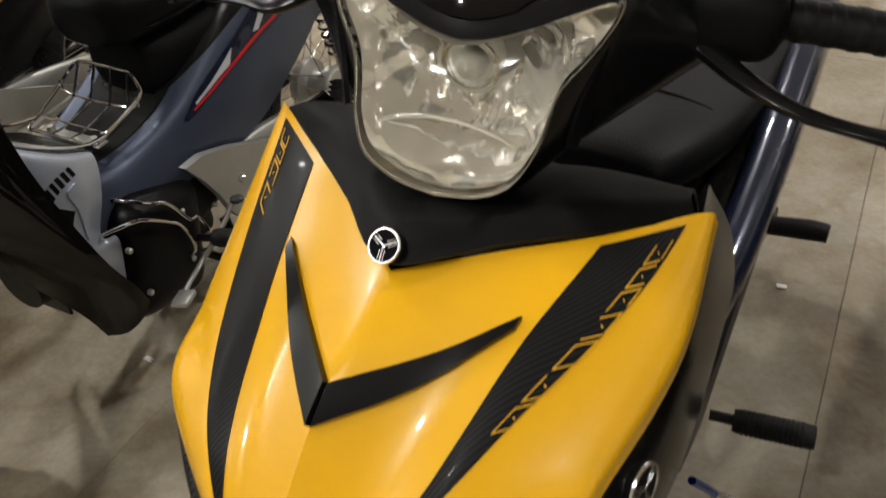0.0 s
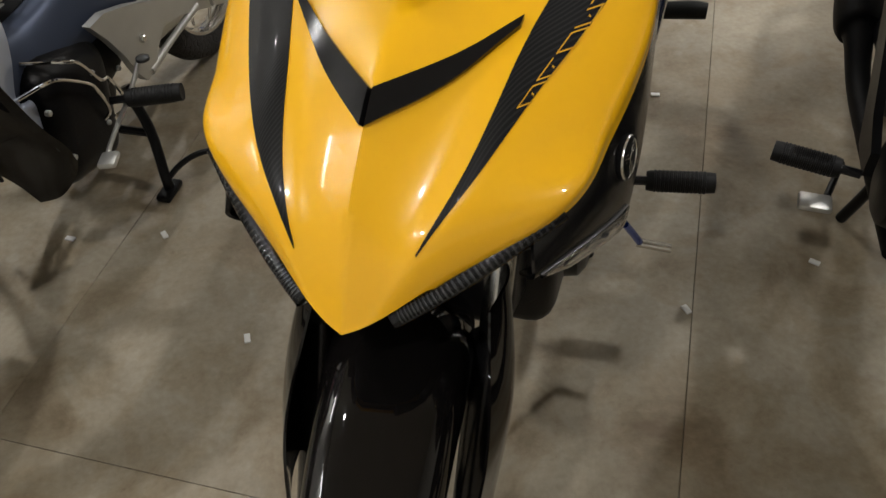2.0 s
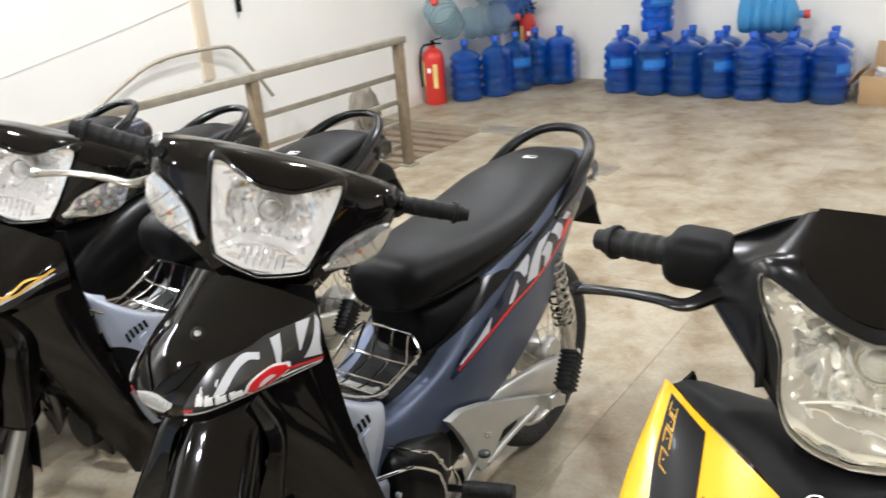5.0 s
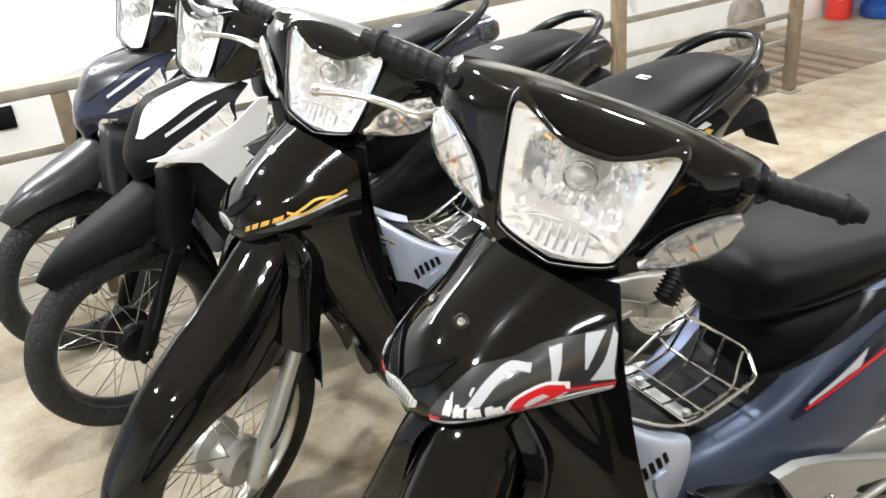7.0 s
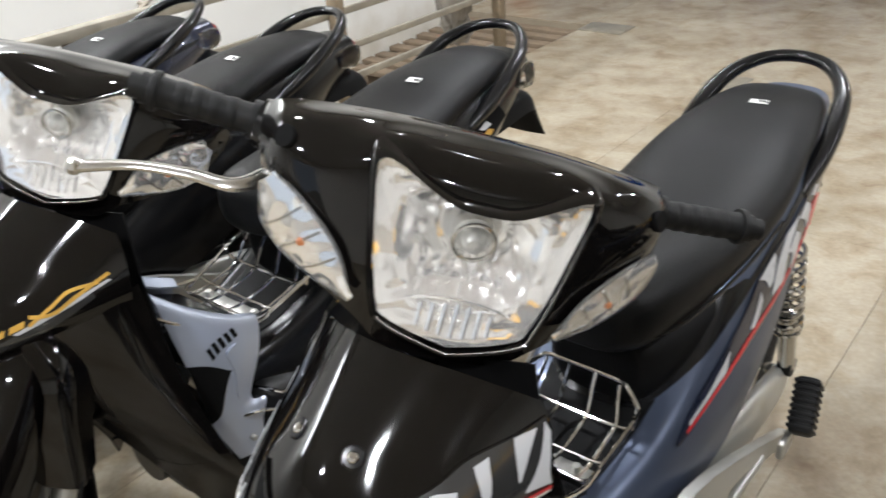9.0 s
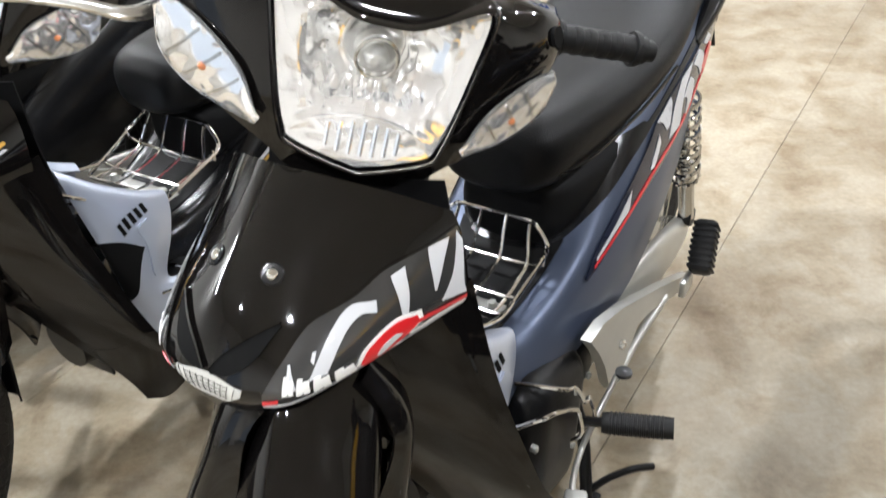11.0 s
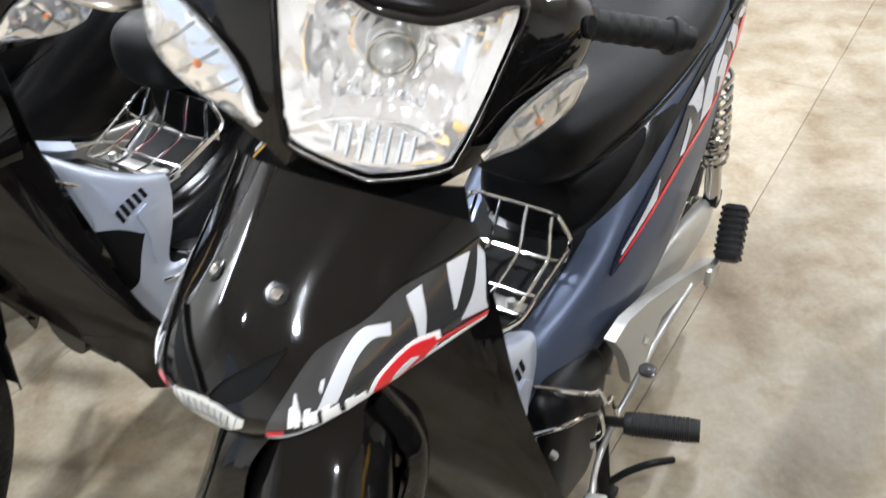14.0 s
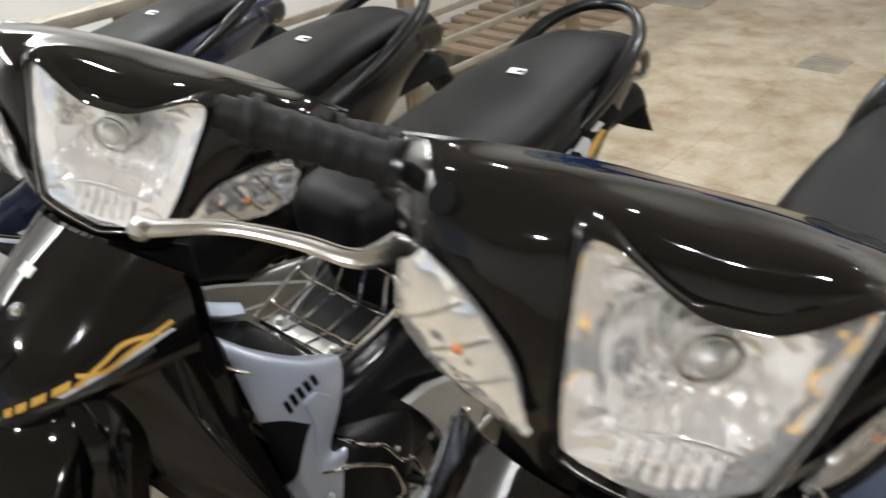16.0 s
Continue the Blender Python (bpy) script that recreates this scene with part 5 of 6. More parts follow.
    for sd in (-1, 1):
        part("cowl_blade", panel([[(.345, .112 * sd, 1.1), (.32, .13 * sd, 1.1)], [(.372, .096 * sd, 1.045), (.355, .106 * sd, 1.045)], [(.383, .09 * sd, 1.005), (.378, .095 * sd, 1.0)]], 12, 5, .004, (.3, sd, 0)), M["satin_black"], cowl, tf=S)
        part("switch_block", join(block(.262, .182 * sd, 1.075, .07, .075, .06, .02, seg=4), tube([(.26, .12 * sd, 1.075), (.25, .22 * sd, 1.07)], .02, 12, 2)), M["dark_black"], bike, tf=S)
        lev = [(.285, .165, 1.055), (.315, .2, 1.048), (.335, .24, 1.042), (.335, .275, 1.036), (.325, .31, 1.027)] if sd > 0 else [(.3, -.15, 1.058), (.322, -.18, 1.045), (.312, -.215, 1.04), (.298, -.265, 1.03), (.286, -.312, 1.018)]
        grip(bike, (.25, .195 * sd, 1.07), (.218, (.302 if sd < 0 else .34) * sd, 1.055), S, lev, "satin_black")
    part("reservoir", block(.245, .18, 1.105, .055, .065, .03, .008, seg=3), M["dark_black"], bike, tf=S)
    part("sticker", strip(cw, [(.2, .765), (.235, .87)], [(.3, .755), (.335, .86)], 7, 5, .005, .001), M["label"], cowl, "pale reflective sticker", tf=S)
    if o.get("mirror"):
        mr = part("mirror", loft([[(.22 + dx + .022 * t * math.sin(a), .28 + dy + .1 * t * math.copysign(abs(math.cos(a)) ** .8, math.cos(a)), 1.172 + .052 * t * math.copysign(abs(math.sin(a)) ** .75, math.sin(a)) + .018 * t * math.cos(a)) for a in np.linspace(0, 2 * math.pi, 25)[:-1]] for dx, dy, t in ((.05, 0, .12), (.047, 0, .55), (.03, 0, .9), (.008, .0, 1.0), (0, 0, .96))], 3), M["satin_black"], bike, "black rear-view mirror", tf=S)
        part("mirror_glass", block(.212, .275, 1.169, .003, .17, .075, .001), M["chrome"], mr, tf=S)
        part("mirror_stem", tube([(.262, .155, 1.1), (.261, .155, 1.135), (.26, .156, 1.152)], [.012, .01, .009], 10, 4), M["satin_black"], mr, tf=S)
        part("mirror_arm", tube([(.266, .146, 1.152), (.26, .18, 1.158), (.245, .225, 1.166)], [.005, .0045, .005], 10, 4), M["engine"], mr, tf=S)
        part("stem_bolt", lathe([(0, .008), (.006, .007), (.0075, 0), (.0075, -.006)], (.262, .152, 1.156), "z", 6), M["alu"], mr, tf=S)
        part("stem_nut", lathe([(.0, 0), (.016, 0), (.016, .02), (.011, .03), (0, .03)], (.262, .155, 1.1), "z", 6), M["dark_black"], mr, tf=S)
    # body, seat and tail
    body = [[(.33, 0, .88), (.33, .1, .86), (.33, .16, .8), (.32, .17, .66), (.3, .14, .5)],
            [(.12, 0, .74), (.12, .09, .73), (.12, .135, .68), (.1, .15, .58), (.1, .12, .46)],
            [(-.1, 0, .72), (-.1, .1, .71), (-.1, .14, .66), (-.12, .155, .58), (-.12, .12, .48)],
            [(-.35, 0, .77), (-.35, .1, .765), (-.35, .145, .73), (-.36, .15, .65), (-.37, .11, .56)],
            [(-.62, 0, .83), (-.62, .085, .825), (-.62, .125, .8), (-.63, .12, .74), (-.64, .08, .69)],
            [(-.87, 0, .84), (-.87, .03, .84), (-.87, .045, .83), (-.88, .04, .81), (-.88, .02, .79)]]
    part("body_cover", panel(body, 50, 49, .004, (0, 0, 1), True), M["satin_black"], bike, "satin black body cover")
    for sd in (-1, 1):
        part("side_rail_cover", loft([oval(x, z - h, z + h, w, y=y * sd, power=2.2) for x, y, z, h, w in ((.24, .17, .66, .025, .018), (.06, .178, .70, .036, .026), (-.25, .165, .75, .042, .03), (-.5, .145, .79, .036, .026), (-.75, .09, .85, .02, .016))], 5), M["navy" if o.get("mirror") else "gloss_black"], bike, "glossy dark side cover")
    seat_rings = [oval(*s) for s in ((.07, .745, .775, .05), (.058, .73, .8, .09), (-.03, .72, .812, .13), (-.18, .722, .81, .15), (-.32, .745, .82, .15), (-.37, .755, .85, .145), (-.42, .765, .856, .134), (-.6, .79, .868, .114), (-.76, .815, .885, .085), (-.84, .835, .89, .05))]
    st = part("seat", loft(seat_rings, 5), M["seat"], bike, "black vinyl stepped seat")
    part("seat_seam", tube([(-.06, -.125, .765), (-.06, -.1, .8), (-.06, 0, .8135), (-.06, .1, .8), (-.06, .125, .765)], .003, 6, 6), M["satin_black"], st)
    tail = [(-.5, .118, .835), (-.68, .116, .87), (-.8, .1, .9), (-.845, .078, .918), (-.875, .055, .916), (-.895, .018, .92)]
    tail = tail + [(x, -y, z) for x, y, z in tail[::-1]]
    part("tail_cowl", tube(tail, [.008, .012, .014, .017, .013, .014, .014, .013, .017, .014, .012, .008], 8, 2, flat=.8), paint, bike, o["tail_label"])
    part("tail_lamp", loft([oval(-.86, .80, .85, .05), oval(-.90, .805, .845, .045), oval(-.92, .815, .835, .025)], 3), M["red_lens"], bike)
    rf = [[(-.7, 0, .78), (-.7, .07, .76), (-.7, .08, .7)], [(-.88, 0, .76), (-.88, .06, .75), (-.88, .07, .7)], [(-.98, 0, .55), (-.98, .06, .55), (-.98, .065, .55)]]
    part("rear_fender", panel(rf, 14, 13, .004, (0, 0, 1), True), M["dark_black"], bike)
    # engine and running gear
    eng = part("engine", join(block(.15, 0, .37, .3, .24, .22, .04, seg=4), block(.3, 0, .45, .14, .16, .2, .02, Euler((0, radians(-20), 0)).to_matrix(), 3)), M["engine"], bike, "dark liquid-cooled engine")
    for sd in (-1, 1):
        part("crank_cover", lathe([(0, .15 * sd), (.065, .149 * sd), (.08, .14 * sd), (.088, .11 * sd)], (.13, 0, .34), "y", 32), M["engine"], eng)
        px = o.get("peg", 0)
        foot_peg(bike, (.005 + px, .205 * sd, .345), (-.012 + px, .322 * sd, .35))
        part("peg_hanger", prism([(.1, .36), (.02, .38), (-.2, .52), (-.27, .53), (-.27, .5), (-.1, .38), (.0, .3), (.1, .31)], .016, lambda a, b, c, k=sd: (a, (.155 + c) * k, b)), M["engine"], bike)
        part("passenger_peg", tube([(-.245, .16 * sd, .512), (-.255, .23 * sd, .517), (-.257, .258 * sd, .517)], [.014, .016, .014], 10, 3), M["rubber"], bike)
        shock(bike, (-.33, .06 * sd, .62), (-.45, .06 * sd, .4))
        part("swing_arm", tube([(-.05, .11 * sd, .36), (-.59, .125 * sd, .29)], [.03, .022], 12, 2), M["engine"], bike)
        if sd < 0:
            part("pedal_arm", tube([(.06, .2 * sd, .3), (.12, .215 * sd, .29), (.16, .225 * sd, .285)], .006, 8, 4), M["engine"], bike)
            part("pedal", block(.165, .24 * sd, .29, .04, .055, .012, .005), M["alu"], bike, "silver foot pedal")
    if o.get("mirror"):
        part("shift_linkage", tube([(.17, .2, .40), (.13, .215, .34), (.105, .225, .30)], .006, 8, 3), M["blue_anod"], bike, "blue anodised shift linkage")
        part("toe_bolt", tube([(.105, .22, .3), (.105, .275, .3)], .008, 10, 1), M["steel"], bike)
        for sd in (-1, 1):
            part("pinstripe", tube([(.36, .206 * sd, .70), (.3, .2 * sd, .62), (.26, .193 * sd, .56)], .0025, 6, 5), M["yellow"], bike)
    part("muffler", tube([(.2, -.1, .24), (-.2, -.15, .25), (-.35, -.165, .3), (-.42, -.17, .32), (-.8, -.175, .45)], [.02, .022, .03, .05, .048], 16, 6), M["dark_black"], bike, "black muffler")
    for sd in (-1, 1):
        part("centre_stand_leg", tube([(-.05, .08 * sd, .26), (-.1, .1 * sd, .1), (-.12, .12 * sd, .01)], .012, 10, 3), M["engine"], bike)
    return bike


# ---- the room ----
def room_solid(name, g, material, label="", category="", kind="structure", group=""):
    ob = new(name, mesh_of(name, g, material))
    ob.matrix_world = ROOM
    return tagged(ob, label, category, group, kind)


def slab(x0, x1, y0, y1, z0, z1, bevel=0.0):
    return block((x0 + x1) / 2, (y0 + y1) / 2, (z0 + z1) / 2, x1 - x0, y1 - y0, z1 - z0, bevel)


WEST, EAST, SOUTH, NORTH = -4.55, 5.0, -3.5, 6.9
PIT = -3.5
room_solid("wall_west", slab(WEST - .2, WEST, SOUTH - .2, NORTH + .2, -2.2, CEIL), M["plaster"], "white plastered wall with stains", "wall")
room_solid("wall_north", slab(WEST, EAST, NORTH, NORTH + .2, -.15, CEIL), M["plaster"], "white plastered back wall, grimy at its foot", "wall")
room_solid("wall_east", slab(EAST, EAST + .2, SOUTH - .2, NORTH + .2, -.15, CEIL), M["plaster"], "white plastered wall", "wall")
# Unseen wall; its opening is added to let in the glow behind it.
g = join(slab(WEST, -3.9, SOUTH - .2, SOUTH, -2.2, CEIL), slab(-2.1, EAST, SOUTH - .2, SOUTH, -.15, CEIL), slab(-3.9, -2.1, SOUTH - .2, SOUTH, 2.7, CEIL))
room_solid("wall_south", g, M["plaster"], "unseen white plastered wall with an added wide opening", "wall")
M["ceiling"] = mat("ceiling_paint", (0.55, 0.52, 0.47), 0.8, vary=.1, scale=1.5)
room_solid("ceiling", slab(WEST - .2, EAST + .2, SOUTH - .2, NORTH + .2, CEIL, CEIL + .15), M["ceiling"], "plain painted ceiling", "ceiling")
# Glowing sheet added behind the opening as an extra source.
M["back_glow"] = mat("added_pale_glow", (0.8, 0.85, 0.9), 0.9, emit=(0.85, 0.93, 1.0, 0.3))
room_solid("backdrop", slab(-9, 5, SOUTH - 4, SOUTH - 3.9, -1, 6), M["back_glow"], "added pale glowing sheet behind the unseen opening", "backdrop")
M["dark_joint"] = mat("joint_filler", (0.3, 0.25, 0.18), 0.9)
floor = room_solid("floor", join(slab(PIT, EAST, SOUTH - 4, NORTH, -.15, -.011), slab(WEST, PIT, 5.0, NORTH, -.15, -.011)), M["dark_joint"], "stained concrete floor slabs with sawn joints", "floor")
lamp_body = mat("lamp_housing", (0.75, 0.75, 0.73), 0.5)
lamp_tube = mat("lit_tube", (1, 1, 1), 0.4, emit=(1.0, 0.97, 0.9, 9.0))
for r, d in BULBS:
    lp = thing("ceiling_light", ROOM @ pose(r, d, CEIL), "white bulb lamp hanging from the ceiling", "ceiling light", "ceiling lights")
    part("cord", tube([(0, 0, 0), (0, 0, -.2)], .004, 6, 1), M["rubber"], lp)
    part("socket", lathe([(.0, -.18), (.025, -.18), (.03, -.24), (.0, -.24)], (0, 0, 0), "z", 16), lamp_body, lp)
    part("bulb", lathe([(.03, -.24), (.07, -.28), (.075, -.31), (.06, -.33), (.0, -.332)], (0, 0, 0), "z", 24), lamp_tube, lp)
# Unseen battens, added as housings for the two stairwell fill lamps.
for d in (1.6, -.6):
    lp = thing("fill_batten", ROOM @ pose(-4.35, d, 2.7), "unseen white batten added to brighten the stairwell wall", "wall light", "wall lights")
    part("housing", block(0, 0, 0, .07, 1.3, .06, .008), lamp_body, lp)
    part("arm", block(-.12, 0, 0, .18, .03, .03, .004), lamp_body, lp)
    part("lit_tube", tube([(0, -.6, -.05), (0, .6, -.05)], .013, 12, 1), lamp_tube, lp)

# stairwell with timber treads and a steel railing
M["timber"] = mat("grey_weathered_timber", (0.2, 0.15, 0.1), 0.75, vary=.35, scale=9, bump=.4, bscale=60)
M["galv"] = mat("dull_galvanised_steel", (0.3, 0.275, 0.22), 0.48, metal=.5, vary=.4, scale=14, bump=.15, bscale=120, dust=.03)
M["rust"] = mat("rust_stained_steel", (0.2, 0.155, 0.1), 0.65, metal=.2, vary=.55, scale=22, bump=.3, bscale=90)
M["pitwall"] = mat("rough_concrete", (0.3, 0.28, 0.24), 0.85, vary=.2, scale=5)
room_solid("stairwell_floor", slab(WEST, PIT, SOUTH, 5.0, -2.3, -2.2), M["pitwall"], "concrete floor of the stairwell", "floor")
room_solid("stairwell_wall", join(slab(PIT, PIT + .1, SOUTH, 5.0, -2.2, -.15), slab(WEST, PIT, 5.0, 5.1, -2.2, -.15)), M["pitwall"], "rough concrete sides of the stairwell", "wall")
stairs = thing("timber_deck", ROOM @ pose(0, 0, 0), "weathered timber planks over the stairwell", "deck", kind="thing")
for k in range(9):
    d = 4.93 - .135 * k
    part("plank", block(-4.03, d, -.05 - .006 * k, 1.02, .085, .035, .004, Euler((0, radians(random.uniform(-.8, .8)), radians(random.uniform(-1.4, 1.4)))).to_matrix()), M["timber"], stairs)
for r in (-4.4, -3.65):
    part("bearer", block(r, 4.4, -.125, .08, 1.2, .09, .004), M["timber"], stairs)
room_solid("cover_plate", slab(-3.5, -3.2, 4.86, 5.06, -.004, .008, .002), M["galv"], "dull steel plate at the stairwell's edge", "plate", "thing")
drain = thing("floor_drain", ROOM @ pose(-2.29, 4.3, 0), "square grey steel drain cover in the floor", "drain cover")
part("plate", block(0, 0, -.002, .2, .2, .01, .001), M["galv"], drain)
for k in range(9):
    part("slat", block(0, -.08 + .02 * k, .004, .16, .007, .002, 0), M["galv"], drain)

rail = thing("railing", ROOM @ pose(PIT + .03, 0, 0), "dull galvanised steel railing with four rails", "railing")
for d in (3.98, 2.78, 1.58, .38, -.82, -2.02):
    part("post", block(0, d, .385, .055, .055, .77, .004), M["rust"], rail, "rust-stained steel post")
    part("base_plate", block(0, d, .005, .1, .1, .01, .002), M["galv"], rail)
part("top_rail", block(0, .98, .79, .06, 6.1, .04, .004), M["galv"], rail)
for z in (.575, .413, .272, .13):
    part("rail_bar", block(-.03, .98, z, .02, 6.16, .03, .003), M["galv"], rail)

M["rust_pipe"] = mat("dusty_brown_pipe", (0.32, 0.28, 0.22), 0.6, vary=.2, scale=20)
room_solid("wall_handrail", join(tube([(WEST + .07, 2.3, .5), (WEST + .07, 2.69, .706), (WEST + .07, 2.99, .81), (WEST + .07, 3.45, .815), (WEST + .07, 3.58, .76), (WEST + .07, 3.71, .6), (WEST + .07, 3.83, .43)], .012, 10, 6), tube([(WEST, 3.0, .8), (WEST + .07, 3.0, .8)], .01, 8, 1), tube([(WEST, 2.5, .6), (WEST + .07, 2.5, .6)], .01, 8, 1)), M["rust_pipe"], "bent brown pipe handrail on the white wall", "handrail", "thing")
# Raised beige strip added in place of a stained band on the plaster.
M["wall_band"] = mat("beige_wall_band", (0.7, 0.6, 0.46), 0.6, vary=.12)
room_solid("stain_band", slab(WEST, WEST + .02, 3.33, 3.42, .62, CEIL, .003), M["wall_band"], "raised beige strip standing for a stained band up the wall", "trunking", "thing")
room_solid("conduit", tube([(WEST + .02, 3.7, 1.0), (WEST + .02, 3.7, CEIL)], .016, 10, 1), M["dark_black"], "dark conduit pipe on the wall", "conduit", "thing")
room_solid("wall_cable", tube([(WEST + .008, -1.0, .35), (WEST + .008, 2.07, .872), (WEST + .008, 3.36, 1.115), (WEST + .008, 5.2, 1.5)], .0014, 6, 6), M["galv"], "thin cable slung along the wall", "cable", "thing")
# Raised black box; its colour stands for the shade inside a socket hole.
room_solid("socket_hole_box", join(slab(WEST, WEST + .012, .15, .24, .42, .52, .003), slab(WEST + .012, WEST + .02, .165, .225, .435, .505, .002)), M["ink"], "small black box standing for a dark socket hole", "socket", "thing")
sb = thing("socket_box", ROOM @ pose(-.62, NORTH - .03, .66), "grey socket box with a loose black cable", "socket")
part("box", block(0, 0, 0, .12, .05, .09, .006), M["galv"], sb)
part("cable", tube([(-.05, -.01, -.03), (-.09, -.03, -.1), (-.16, -.03, -.15), (-.25, -.02, -.17)], .009, 8, 6), M["rubber"], sb)
part("cable", tube([(.02, -.01, -.04), (.03, -.03, -.13), (.0, -.03, -.2)], .004, 6, 6), M["rubber"], sb)

# crumpled cloth tied to the railing post
M["cloth"] = mat("dusty_grey_cloth", (0.2, 0.175, 0.14), 0.9, vary=.5, scale=20, sheen=.3)
gb = lathe([(.001, -.12), (.05, -.115), (.085, -.06), (.095, 0), (.08, .06), (.05, .11), (.001, .125)], (0, 0, 0), "z", 40)
gb.v = [tuple(Vector(p) * (1 + .38 * noise.noise(Vector(p) * 16) + .2 * noise.noise(Vector(p) * 40))) for p in gb.v]
solid("cloth", gb, M["cloth"], "crumpled grey cloth hung on the railing", "cloth", ROOM @ pose(-3.62, 3.78, .42))
gb = lathe([(.001, -.1), (.05, -.1), (.08, -.05), (.085, 0), (.06, .06), (.001, .09)], (0, 0, 0), "z", 40)
gb.v = [tuple(Vector(p) * (1 + .4 * noise.noise(Vector(p) * 15 + Vector((3, 1, 2))) + .2 * noise.noise(Vector(p) * 42))) for p in gb.v]
solid("cloth", gb, M["cloth"], "crumpled grey cloth hung on the railing", "cloth", ROOM @ pose(-3.66, 3.85, .26))

# water bottles
M["bottle_blue"] = mat("blue_polycarbonate", (0.04, 0.36, 1.0), 0.04, trans=.93, ior=1.3, coat=1.0, vary=.1)
M["bottle_clear"] = mat("clear_blue_polycarbonate", (0.72, 0.85, 0.9), 0.08, trans=.9, ior=1.2, vary=.04)
M["bottle_cyan"] = mat("cyan_polycarbonate", (0.15, 0.5, 0.85), 0.08, trans=.6, ior=1.3, vary=.06)
M["cap_blue"] = mat("blue_cap", (0.02, 0.1, 0.5), 0.4)
M["cap_red"] = mat("red_cap", (0.5, 0.05, 0.04), 0.4)
M["bottle_label"] = mat("blue_label", (0.02, 0.16, 0.5), 0.5, vary=.2, scale=30)


def water_bottle(at, mt, label, cap="cap_blue", lab=False):
    b = thing("water_bottle", at, label, "water bottle", "water bottles")
    prof = [(.0, 0.008), (.1, .0), (.125, .006), (.134, .03)]
    for k in range(4):
        z = .05 + .075 * k
        prof += [(.134, z), (.136, z + .02), (.134, z + .042), (.12, z + .052), (.12, z + .064)]
    prof += [(.134, .35), (.128, .372), (.1, .4), (.055, .418), (.03, .428), (.027, .44), (.027, .485)]
    wall = [(max(r - .003, 0), z + (.003 if z < .02 else 0)) for r, z in prof[::-1]]
    part("shell", lathe(prof + wall, (0, 0, 0), "z", 36), mt, b)
    part("cap", lathe([(.0, .502), (.029, .502), (.032, .497), (.032, .462), (.029, .46)], (0, 0, 0), "z", 20), M[cap], b)
    if lab:
        V, F = [], []
        for k in range(9):
            a = radians(-130 + 80 * k / 8)
            V += [(.1352 * math.cos(a), .1352 * math.sin(a), .21), (.1352 * math.cos(a), .1352 * math.sin(a), .3)]
        F = [(2 * k, 2 * k + 2, 2 * k + 3, 2 * k + 1) for k in range(8)]
        part("label", Geo().add(V, F), M["bottle_label"], b)
    return b


front = [(-3.12, 6.46), (-2.84, 6.44), (-2.58, 6.48), (-2.31, 6.46), (-2.04, 6.44), (-1.765, 6.45), (-1.49, 6.46)]
for k, (r, d) in enumerate(front):
    water_bottle(ROOM @ pose(r, d, 0, 0, 0, 28 + 7 * k), M["bottle_blue"], "blue water bottle standing in a row at the wall", lab=k in (0, 1, 3, 6))
for k, (r, d) in enumerate([(-3.2, 6.74), (-2.9, 6.73), (-2.62, 6.76), (-2.34, 6.74), (-2.06, 6.74), (-1.81, 6.74), (-1.53, 6.74)]):
    water_bottle(ROOM @ pose(r, d, 0), M["bottle_blue"], "blue water bottle in the row against the wall")
water_bottle(ROOM @ pose(-2.86, 6.6, .475, 0, 0, 40), M["bottle_blue"], "blue water bottle stacked on the row", lab=True)
water_bottle(ROOM @ pose(-2.2, 6.6, .60, 0, 90, 6), M["bottle_cyan"], "cyan water bottle lying on top of the row", "cap_red")
for k, (r, d) in enumerate([(-4.27, 5.83), (-4.11, 6.06), (-4.05, 6.3), (-4.0, 6.56), (-3.82, 6.68)]):
    water_bottle(ROOM @ pose(r + .02, d, 0, 0, 0, 30 * k), M["bottle_blue"], "blue water bottle standing in the corner", lab=k == 2)
water_bottle(ROOM @ pose(-4.4, 6.05, .6, 0, 88, 40), M["bottle_clear"], "clear empty water bottle lying on the others", "cap_red")
water_bottle(ROOM @ pose(-4.36, 5.8, .62, 0, 60, -70), M["bottle_clear"], "clear empty water bottle lying on the others", "cap_red")
water_bottle(ROOM @ pose(-4.35, 6.5, .62, 0, 90, 75), M["bottle_blue"], "blue water bottle lying on the others")
water_bottle(ROOM @ pose(-4.4, 6.3, .84, 0, 80, 20), M["bottle_clear"], "clear empty water bottle on top of the pile")

M["ext_red"] = mat("red_enamel", (0.55, 0.03, 0.02), 0.3, coat=.4, vary=.1)
M["ext_label"] = mat("pale_yellow_label", (0.7, 0.55, 0.2), 0.5, vary=.2, scale=40)


